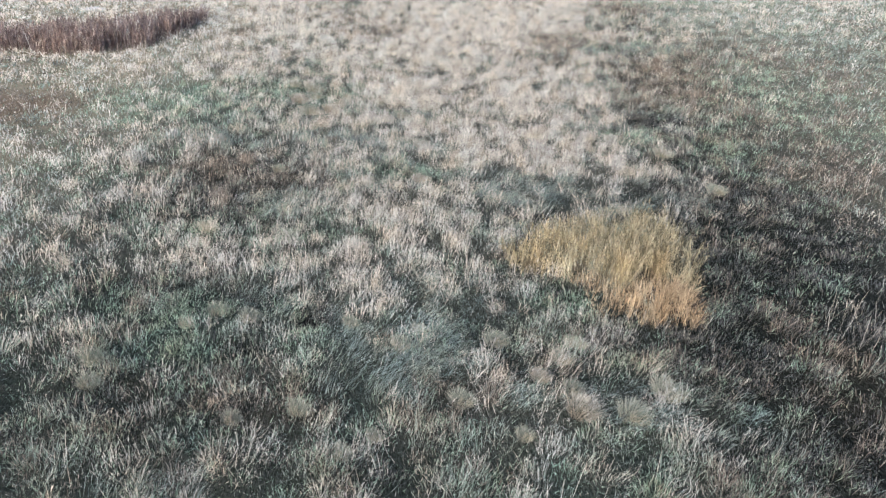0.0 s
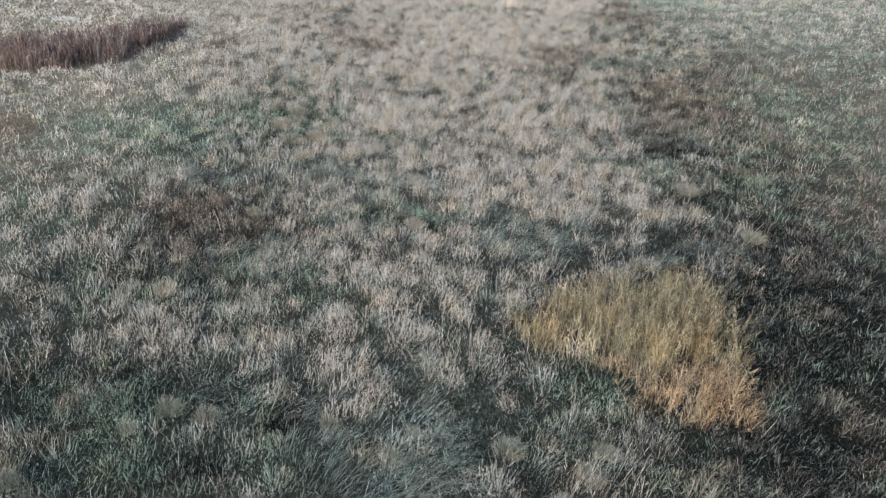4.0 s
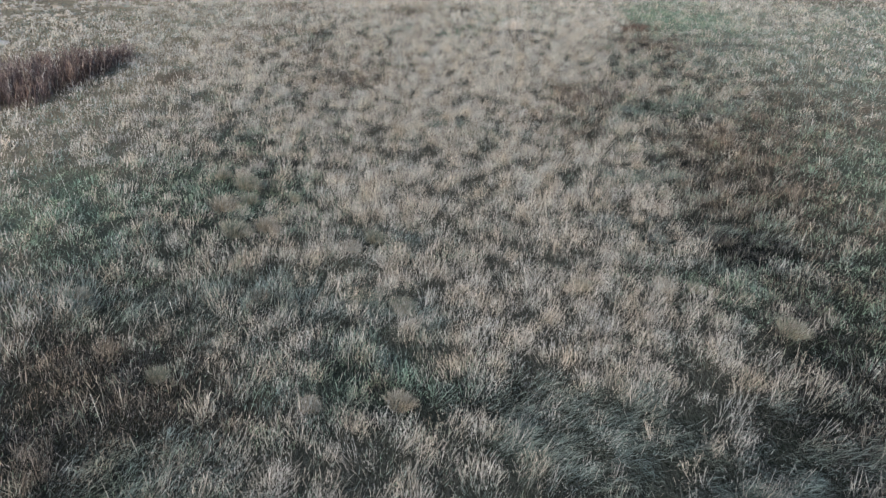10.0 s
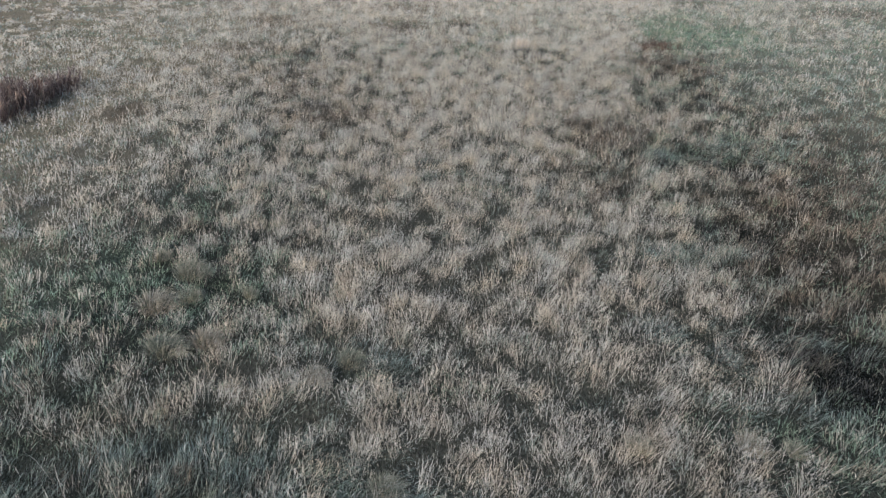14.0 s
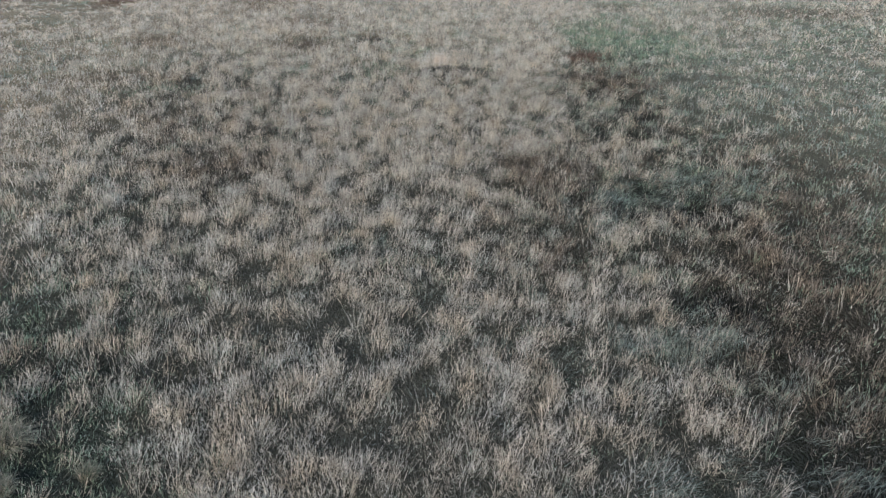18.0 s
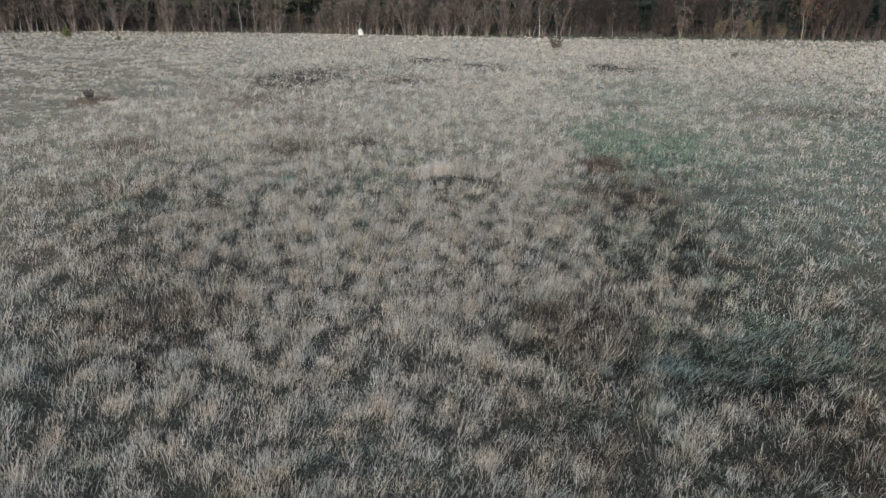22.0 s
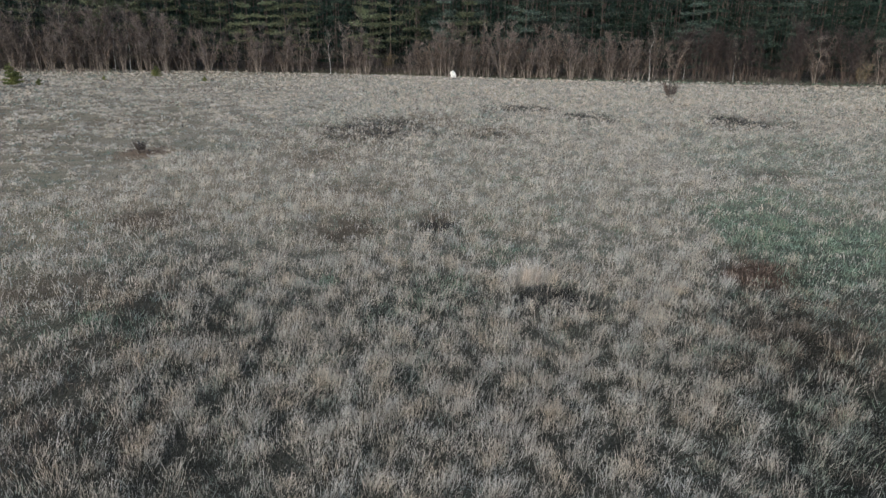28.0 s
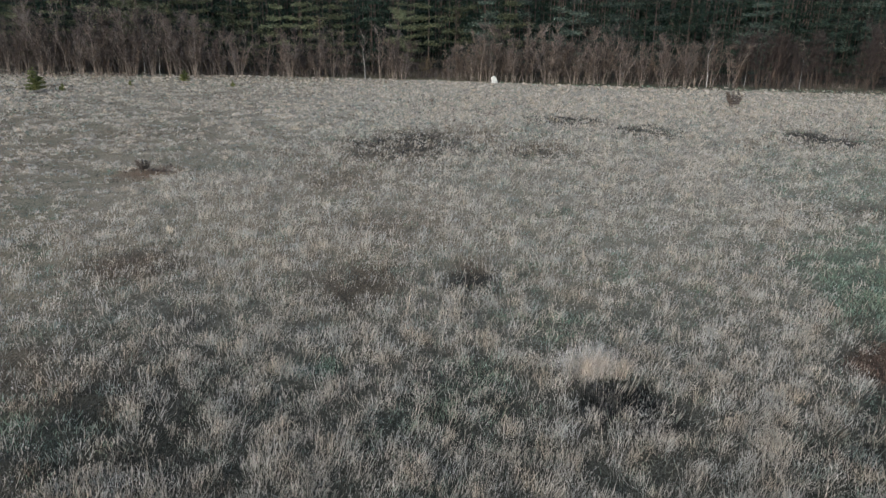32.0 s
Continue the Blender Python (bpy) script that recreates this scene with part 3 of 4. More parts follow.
def verge(x, y):
    """The lane along the wood and the leafy floor under the trees, whose shade is put into the ground and growth."""
    return ((y - np.interp(x, [-20, 0, 60], [231, 227, 224]) + 2.5 * (field(x, y, 5.0, 2) - 0.5)) / 2).clip(0, 1)


def mix_of(x, y):
    """How much of each kind grows at a place."""
    w = np.stack([
        0.75 + 0.9 * (field(x, y, 5.5, 2) - 0.4) + 0.5 * (field(x, y, 1.6, 6) - 0.5),
        0.58 + 0.9 * (field(x, y, 6.5, 3) - 0.45),
        0.10 + 0.5 * (field(x, y, 7.5, 4) - 0.5).clip(0) + 0.3 * (field(x, y, 1.9, 0) - 0.55).clip(0),
        0.10 + 0.4 * (field(x, y, 8.0, 5) - 0.5).clip(0),
        0.02 + 0 * x, 0.005 + 0 * x], 1)
    # a paler mix far out, browner and darker along the eastern side
    out = ((y - 85) / 45).clip(0, 1)
    w[:, 0] += ((y - 45) / 50).clip(0, 1) * (0.3 + 0.8 * field(x, y, 6.5, 0)) + 0.6 * ((y - 160) / 40).clip(0, 1)
    w[:, 1] *= 1 - 0.45 * ((y - 90) / 40).clip(0, 1)
    w[:, 1] += out * 1.1 * (field(x, y, 7.0, 7) - 0.45).clip(0)
    w[:, 2] += out * 1.8 * (field(x, y, 9.0, 6) - 0.58).clip(0)
    east = east_side(x, y)
    south = ((33 - y) / 8).clip(0, 1)
    mid = np.exp(-((x + 4.5) / 6) ** 2) * ((y - 42) / 6).clip(0, 1) * ((92 - y) / 10).clip(0, 1)
    w[:, 0] *= (1 - 0.55 * east) * (1 - 0.45 * south) * (1 - 0.45 * ((x - 9) / 5).clip(0, 1) * ((150 - y) / 20).clip(0, 1)) * (1 - 0.3 * ((-8 - x) / 6).clip(0, 1) * ((y - 80) / 6).clip(0, 1) * ((108 - y) / 8).clip(0, 1))
    w[:, 1] += 0.3 * east
    # more pale and less dark growth along the middle, to brighten it
    w[:, 0] *= 1 + 3.0 * mid
    for col in (2, 3, 4):
        w[:, col] *= 1 - 0.6 * mid
    # more brown and dark growth at spots on both sides, to darken them
    for px, py, rx, ry, s in ((12, 52, 5, 8, 1.4), (12.5, 93, 5, 8, 1.0), (13, 29, 3, 4, 1.4), (-12, 58, 4, 5, 1.1), (-16, 93, 5, 5, 0.9), (-9, 20, 4, 3, 0.9), (19, 115, 7, 14, 0.6)):
        g = s * np.exp(-((x - px) / rx) ** 2 - ((y - py) / ry) ** 2)
        w[:, 0] *= 1 - 0.5 * g
        w[:, 2] += 0.4 * g
        w[:, 4] += 0.9 * g * (0.4 + 1.2 * field(x, y, 1.6, 1))
    w[:, 2] += 0.45 * south * ((field(x, y, 2.6, 0) - 0.3) * 3).clip(0, 1) + 0.55 * east
    w[:, 3] += 0.4 * south + 0.25 * east
    w[:, 4] += 0.6 * south * ((field(x, y, 1.8, 3) - 0.45) * 4).clip(0, 1) + 0.35 * east * ((field(x, y, 2.4, 4) - 0.35) * 4).clip(0, 1) * ((90 - y) / 40).clip(0, 1)
    west = ((-5 - x) / 6).clip(0, 1) * ((88 - y) / 30).clip(0, 1)
    w[:, 2] += 0.35 * west
    w[:, 3] += 0.25 * west
    w[:, 4] += 0.4 * west * ((field(x, y, 2.0, 5) - 0.4) * 4).clip(0, 1)
    rough = stony(x, y)
    hum = ((field(x, 1.6 * y, 2.4, 5) - 0.42) * 6).clip(0, 1)
    w[:, 0] += 1.8 * rough * hum
    w[:, 1] += 0.9 * rough * (1 - hum)
    w[:, 2] += (0.8 + 0.8 * ((-45 - x) / 30).clip(0, 1)) * rough * (1 - hum)
    # small dips with greener and darker growth
    dip = ((field(x, y, 1.7, 4) - 0.66) * 6).clip(0, 1) * ((field(x, y, 9.0, 0) - 0.3) * 2).clip(0, 1)
    w[:, 3] += 0.8 * dip
    w[:, 4] += 0.5 * dip
    wob = 1 + 0.9 * (field(x, y, 2.2, 7) - 0.5) + 0.5 * (field(x, y, 0.9, 1) - 0.5)
    lodged = 2.2 * (field(x, y, 5.0, 1) - 0.66).clip(0) * 3
    for col, kind in enumerate(KINDS):
        for px, py, rx, ry, s in PATCHES[kind]:
            d = ((x - px) / (1.15 * rx)) ** 2 + ((y - py) / (1.15 * ry)) ** 2
            g = 1.35 * s * np.exp(-(d * wob) ** 1.5)
            w[:, col] += g
            if kind == "sage":
                lodged = np.maximum(lodged, g)
    w[:, 4] += 4 * rut(x, y)
    swell = ((field(x, y, 4.2, 3) - 0.5) * 2.2).clip(-0.8, 0.8) * (y > 18) * (y < 125)
    w[:, 0] *= 1 + 0.3 * swell
    w[:, 1] *= 1 - 0.2 * swell
    w[:, 4] += 0.5 * (-swell - 0.4).clip(0)
    # shade of the trees painted as darker, greener growth
    lane = verge(x, y)
    w[:, 0] *= 1 - 0.93 * lane
    w[:, 1] *= 1 - 0.6 * lane
    w[:, 2] += 0.8 * lane
    w[:, 3] += 0.7 * lane
    w[:, 4] += 0.5 * lane
    # greener and darker growth in the gaps between hummocks
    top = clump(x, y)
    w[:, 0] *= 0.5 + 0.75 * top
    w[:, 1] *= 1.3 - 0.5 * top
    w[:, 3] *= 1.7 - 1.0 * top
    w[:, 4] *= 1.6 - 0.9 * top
    w = w.clip(0.001) ** 1.3
    return w / w.sum(1, keepdims=True), lodged


def nearness(x, y):
    """Rough distance at which the flight passes a place, at least 19 m."""
    return np.maximum(np.maximum(19.0, np.abs(x) / 0.62), np.maximum(y - 75.0, 0))


def in_reed(x, y, grow=0.0):
    """Inside the yellow reed bed: a rounded body, shallower on its western side."""
    wob = 0.7 * (field(x, y, 1.1, 5) - 0.5)
    back = np.interp(x, [2.8, 5.0, 6.5, 10.2, 11.2], [32.3, 34.3, 34.9, 35.0, 34.0])
    front = np.interp(x, [2.8, 4.7, 6.0, 6.5, 9.9, 11.2], [30.5, 30.3, 29.7, 27.6, 27.2, 27.8])
    east = np.interp(y, [27, 30, 33, 35], [10.4, 10.9, 11.0, 10.5])
    return (x > 2.9 - grow + wob) & (x < east + grow + 0.5 * wob) & (y > front - grow + wob) & (y < back + grow + wob)


RED_FRONT = ((-54, 66), (-43, 64.6), (-36, 64.8), (-33, 66.4), (-32.2, 70))
RED_BACK = ((-54, 68), (-42, 71.5), (-38, 76), (-33.5, 80.5), (-32.2, 82))


def in_red(x, y):
    """Inside the dark red-brown reed bed, a bent strip."""
    lo = np.interp(x, [p[0] for p in RED_FRONT], [p[1] for p in RED_FRONT])
    hi = np.interp(x, [p[0] for p in RED_BACK], [p[1] for p in RED_BACK])
    wob = 2.0 * (field(x, y, 3, 6) - 0.5)
    return (y > lo + wob) & (y < hi + wob) & (x > -53) & (x < -32.3 + 0.25 * wob)


def stony(x, y):
    """The cropped, lumpy pasture beyond the bank."""
    edge = np.interp(y, [95, 112, 119, 142, 161, 200], [-50, -39, -34.5, -33, -28, -26])
    return (x < edge + 3 * (field(x, y, 9, 2) - 0.5)) & (y > 96) & (y < 205)


def scatter(n, x0, x1, y0, y1, keep):
    x, y = rng.uniform(x0, x1, n), rng.uniform(y0, y1, n)
    ok = rng.random(n) < keep(x, y)
    return x[ok], y[ok]


def seen_zone(x, y):
    """The strip of meadow that the flight looks over."""
    return (np.abs(x) < 14 + 0.75 * (y - 8).clip(0)) & (y > 14)


build_ground()


def build_meadow():
    # tussocks
    area = 340 * 216
    x, y = scatter(int(area * 4.2), -170, 170, 14, 230, lambda a, b: np.where(seen_zone(a, b), np.minimum(1, (19.0 / nearness(a, b)) ** 0.55 * np.where(stony(a, b), 0.35 + 1.3 * ((field(a, 1.6 * b, 2.4, 5) - 0.42) * 6).clip(0, 1), 1.0)) * (0.5 + 0.55 * clump(a, b)) * (1 - 0.85 * rut(a, b)) * np.interp(b, [196, 208], [1.0, 0.45]), 0))
    free = ~in_reed(x, y) & ~in_red(x, y)
    x, y = x[free], y[free]
    r = nearness(x, y)
    mix, lodged = mix_of(x, y)
    draw = np.cumsum(mix, 1)
    kind = (rng.random(len(x))[:, None] > draw).sum(1).clip(0, 5)
    girth = rng.uniform(0.6, 1.45, len(x))
    per = (64 * (19.0 / r) ** 1.09 * girth ** 1.5).astype(int).clip(4)
    low = stony(x, y) | (y > 205)
    t = np.repeat(np.arange(len(x)), per)
    n = len(t)
    far = r[t] / 19.0
    # most blades keep to their tussock's kind, the rest mingle
    k = np.where(rng.random(n) < 0.72, kind[t], (rng.random(n)[:, None] > draw[t]).sum(1).clip(0, 5))
    big = girth[t]
    big = np.where(low[t], big * 0.55, big)
    # foot of each blade round its tussock
    ang, rad = rng.random(n) * 2 * np.pi, np.sqrt(rng.random(n))
    loose = np.where((k == 1) & (lodged[t] > 0.5), 1.7, np.where(rng.random(n) < 0.25, 2.2, 1.0))
    spread = np.choose(k, [0.27, 0.32, 0.27, 0.36, 0.36, 0.34]) * big * loose * far ** 0.2
    bx, by = x[t] + np.cos(ang) * rad * spread, y[t] + np.sin(ang) * rad * spread
    flow = WIND + 3.2 * (field(bx, by, 3.2, 3) - 0.5) + 2.0 * (field(bx, by, 9, 5) - 0.5)
    flat = (k == 1) & (lodged[t] > 0.5)
    # each tussock leans as one; its outer blades fan a little, every blade strays
    tip_over = np.abs(rng.normal(0.16, 0.14, len(x)))[t]
    own = (WIND + rng.normal(0, 1.0, len(x)))[t]
    fan = np.choose(k, [0.13, 0.26, 0.12, 0.4, 0.4, 0.5]) * rad
    dx = tip_over * np.cos(own) + fan * np.cos(ang) + rng.normal(0, 0.14, n)
    dy = tip_over * np.sin(own) + fan * np.sin(ang) + rng.normal(0, 0.14, n)
    az = np.where(flat, flow + rng.normal(0, 0.35, n), np.arctan2(dy, dx))
    lean = np.where(flat, np.abs(rng.normal(0.8, 0.22, n)), np.hypot(dx, dy))
    bend = lean + np.where(flat, np.abs(rng.normal(0.6, 0.25, n)), 0.5 * lean + np.abs(rng.normal(0.25, 0.35, n)))
    stand = rng.uniform(0.72, 1.22, len(x))[t] * (0.66 + 0.30 * clump(x, y) + 0.3 * field(x, y, 2.2, 2))[t] * np.where(loose > 2, 0.65, 1) * far ** -0.12
    length = np.choose(k, [0.97, 0.78, 0.88, 0.58, 0.54, 0.54]) * np.where(flat, 1.1, stand) * np.where(low[t], 0.5, 1) * rng.uniform(0.6, 1.1, n) * (1 - 0.3 * rad ** 2)
    width = np.choose(k, [0.0125, 0.0130, 0.0115, 0.0130, 0.0125, 0.015]) * far ** 1.36 * rng.uniform(0.6, 1.4, n) * np.where(flat, 0.9, 1)
    # most blades turn their flat sides north and south, which evens their shading
    blade_turn = np.where(flat, rng.random(n) * np.pi, rng.normal(0, 0.6, n))
    z = height(bx, by) - 0.02
    near = r[t] < 27
    crumb = (rng.random(n) < np.choose(k, [0.66, 0.58, 0.68, 0.5, 0.45, 0.55]) + 0.18 * ((r[t] - 24) / 30).clip(0, 1)) & ~(flat & near)
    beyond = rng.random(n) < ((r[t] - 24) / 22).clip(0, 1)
    names = [("pale_grass", PALE, "pale straw-coloured dry grass in feathery wind-combed tufts"), ("sage_grass", SAGE, "grey-green grass standing in soft tufts"),
             ("weed_stalks", BROWN, "brown withered weed stalks standing in the meadow"), ("green_grass", GREEN, "fresh green grass tufts among dry growth"),
             ("dark_sedge", DARK, "blackened sedge in dips, gaps and dark patches"), ("bracken", RUST, "rust-brown withered bracken patch")]
    names += [("bleached_grass", PALE_FAR, "pale dry grass far out in the meadow, lighter and evener in tone"), ("grey_grass", SAGE_FAR, "grey-green grass far out in the meadow"), ("lodged_grass", LODGED, "grey-green long grass lodged flat in swirls")]
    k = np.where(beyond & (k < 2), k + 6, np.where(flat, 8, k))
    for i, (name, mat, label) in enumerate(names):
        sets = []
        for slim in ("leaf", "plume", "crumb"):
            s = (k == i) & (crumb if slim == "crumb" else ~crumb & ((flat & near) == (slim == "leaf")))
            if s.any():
                sets.append(blades(bx[s], by[s], z[s], az[s], lean[s], bend[s], length[s], width[s], 1.0, blade_turn[s], slim))
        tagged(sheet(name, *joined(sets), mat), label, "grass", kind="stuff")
    # litter between the tufts: bleached straw where straw grows, dark matted thatch elsewhere
    x, y = scatter(int(area * 40), -170, 170, 14, 230, lambda a, b: np.where(seen_zone(a, b), (19.0 / nearness(a, b)) ** 1.5 * (1 - 0.5 * east_side(a, b)), 0))
    free = ~in_reed(x, y) & ~in_red(x, y)
    x, y = x[free], y[free]
    n, far = len(x), nearness(x, y) / 19.0
    short = np.where(stony(x, y), 0.5, 1.0)
    share = mix_of(x, y)[0]
    pick = rng.random(n)
    out = ((y - 95) / 65).clip(0, 1)
    straw = pick < (0.05 + 0.8 * out) * share[:, 0]
    grey = ~straw & (pick > 1 - (0.26 - 0.06 * out) * (share[:, 0] + share[:, 1]))
    flow = WIND + 4 * (field(x, y, 3.2, 3) - 0.5) + rng.normal(0, 0.9, n)
    lean = np.abs(rng.normal(0.75, 0.35, n))
    long, wide = rng.uniform(0.18, 0.46, n) * short, rng.uniform(0.013, 0.032, n) * far
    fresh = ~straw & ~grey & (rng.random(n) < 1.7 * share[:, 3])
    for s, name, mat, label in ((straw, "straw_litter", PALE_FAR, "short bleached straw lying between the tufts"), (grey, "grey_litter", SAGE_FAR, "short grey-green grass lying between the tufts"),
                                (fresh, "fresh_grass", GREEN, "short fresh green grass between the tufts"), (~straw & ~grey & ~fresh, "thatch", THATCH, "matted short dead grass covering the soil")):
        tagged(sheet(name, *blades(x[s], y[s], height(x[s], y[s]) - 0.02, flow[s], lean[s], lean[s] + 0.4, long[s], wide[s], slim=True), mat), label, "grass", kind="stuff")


build_meadow()


def build_outer_meadow():
    """Coarser growth on the rest of the meadow, beside and behind the flight."""
    x, y = scatter(60000, -190, 190, -60, 224, lambda a, b: np.where(seen_zone(a, b), 0.0, 1.0))
    n = len(x)
    straw = rng.random(n) < 0.5
    lean = np.abs(rng.normal(0.35, 0.25, n))
    for s, name, mat, label in ((straw, "outer_straw", PALE, "pale dry grass at the edges of the meadow"), (~straw, "outer_grass", SAGE, "grey-green grass at the edges of the meadow")):
        tagged(sheet(name, *blades(x[s], y[s], height(x[s], y[s]) - 0.02, rng.random(s.sum()) * 6.283, lean[s], lean[s] + 0.4, rng.uniform(0.4, 0.8, s.sum()), rng.uniform(0.15, 0.4, s.sum()), slim="plume"), mat), label, "grass", kind="stuff")


build_outer_meadow()


# ---- yellow reed bed, red-brown reed bed, pale tuft ----
def reed_part(name, material, parent, keep, n, box, length, width, lean, az, origin, label=""):
    x, y = rng.uniform(box[0], box[1], n), rng.uniform(box[2], box[3], n)
    tuft = ((0.6 * field(x, y, 0.42, 5) + 0.4 * field(x, y, 0.9, 0) - 0.30) / 0.3).clip(0, 1)
    ok = keep(x, y) & (rng.random(n) < 0.06 + 0.94 * tuft ** 1.6)
    x, y, tuft = x[ok], y[ok], tuft[ok]
    m = len(x)
    le = np.abs(rng.normal(lean, 0.2, m))
    a = az + rng.normal(0, 1.3, m)
    ln = length * rng.uniform(0.6, 1.15, m) * (0.6 + 0.45 * field(x, y, 0.45, 4) + 0.3 * field(x, y, 2.0, 1))
    ln = ln * (0.5 + 0.6 * tuft)
    edge = sum(keep(x + 0.6 * math.cos(q), y + 0.6 * math.sin(q)).astype(float) for q in (0, 1.05, 2.09, 3.14, 4.19, 5.24)) / 6
    ln = ln * (0.6 + 0.4 * edge)
    le = le + 0.35 * (1 - edge)
    v, s, l = blades(x - origin[0], y - origin[1], height(x, y) - 0.02 - origin[2], a, le, le + np.abs(rng.normal(0.25, 0.3, m)), ln, width * rng.uniform(0.7, 1.4, m), 1.0)
    q = np.repeat(np.arange(m), 3)
    h = blades(x[q] - origin[0], y[q] - origin[1], height(x, y)[q] - 0.02 - origin[2], a[q], le[q], le[q] + 0.3, ln[q] * 1.03, np.full(3 * m, width * 0.85), slim="crumb")
    return tagged(sheet(name, *joined([(v, s, l), h]), material, parent, label), kind="stuff")


def build_reeds():
    o = (7.4, 31.0, 0.0)
    bed = empty("yellow_reed_bed", pose(*o), "dense clump of golden yellow dry reeds, rustier along its front", "reeds")
    front = lambda x, y: y < 29.7 + 1.2 * (field(x, y, 1.3, 2) - 0.5) - 0.10 * (x - 7)
    reed_part("golden_reeds", REED_YELLOW, bed, lambda x, y: in_reed(x, y) & ~front(x, y), 25000, (2, 13, 26, 36.4), 1.5, 0.0155, 0.12, 1.2, o)
    reed_part("orange_reeds", REED_ORANGE, bed, lambda x, y: in_reed(x, y) & front(x, y), 25000, (2, 13, 26, 36), 1.25, 0.0145, 0.15, -1.4, o, "orange-brown reeds at the front")
    reed_part("grey_reeds", SAGE, bed, lambda x, y: in_reed(x, y) & (field(x, y, 1.8, 6) > 0.62), 4500, (2, 13, 26, 36), 1.4, 0.0115, 0.25, 1.0, o, "grey-green blades among the reeds")
    # brown stems stand in for the darkness between the reeds
    reed_part("withered_reeds", BROWN, bed, lambda x, y: in_reed(x, y) & (field(x, y, 0.9, 3) > 0.5), 9000, (2, 13, 26, 36), 1.0, 0.014, 0.3, 1.0, o, "dark purplish withered stems in the gaps")
    o = (-44, 73, 0.0)
    bed = empty("red_reed_bed", pose(*o), "tall dark red-brown reeds standing in a bed", "reeds")
    reed_part("red_reeds", REED_RED, bed, in_red, 64000, (-64, -30, 50, 86), 2.0, 0.06, 0.08, 0.5, o)
    reed_part("pale_reeds", PALE, bed, in_red, 4000, (-64, -30, 50, 86), 2.0, 0.05, 0.1, 0.5, o, "bleached stems among the reeds")
    o = (1.2, 101.8, 0.0)
    tuft = empty("pale_reed_tuft", pose(*o), "cream-coloured feathery grass tuft above a dark hollow", "grass tuft")
    body = lambda x, y: (((x - 1.6) / 1.65) ** 2 + ((y - 101.5) / 0.75) ** 2 + 1.7 * (field(x, y, 0.55, 3) - 0.5) < 1)
    reed_part("plume_head", PLUME, tuft, body, 7000, (-1.6, 4.6, 100.2, 103.2), 1.5, 0.017, 0.14, 1.2, o)


build_reeds()


# ---- trees ----
def tube(bm, points, radii, sides=6):
    """A tapered bent tube along points."""
    rings = []
    for i, (p, r) in enumerate(zip(points, radii)):
        d = (points[min(i + 1, len(points) - 1)] - points[max(i - 1, 0)]).normalized()
        a = d.cross(Vector((0.3, 0.9, 0.1)) if abs(d.z) > 0.5 else Vector((0, 0, 1))).normalized()
        b = d.cross(a)
        rings.append([bm.verts.new(p + (a * math.cos(t) + b * math.sin(t)) * r) for t in (2 * math.pi * k / sides for k in range(sides))])
    for lo, hi in zip(rings, rings[1:]):
        for k in range(sides):
            bm.faces.new((lo[k], lo[(k + 1) % sides], hi[(k + 1) % sides], hi[k]))
    return rings


def spray(bm, centre, reach, count, rnd, flat=0.35, size=0.4):
    """A pad of needles: many small slanting triangles."""
    for _ in range(count):
        a, q = rnd.random() * 6.283, math.sqrt(rnd.random()) * reach
        c = centre + Vector((math.cos(a) * q, math.sin(a) * q, rnd.gauss(0, reach * flat * 0.5)))
        d = Vector((math.cos(a) + rnd.gauss(0, 0.5), math.sin(a) + rnd.gauss(0, 0.5), rnd.gauss(0.25, 0.4))).normalized() * size * rnd.uniform(0.6, 1.3)
        s = d.cross(Vector((rnd.gauss(0, 0.6), rnd.gauss(0, 0.6), 0.8))).normalized() * size * rnd.uniform(0.18, 0.34)
        bm.faces.new([bm.verts.new(c - d * 0.3 - s), bm.verts.new(c - d * 0.3 + s), bm.verts.new(c + d * 0.7)])


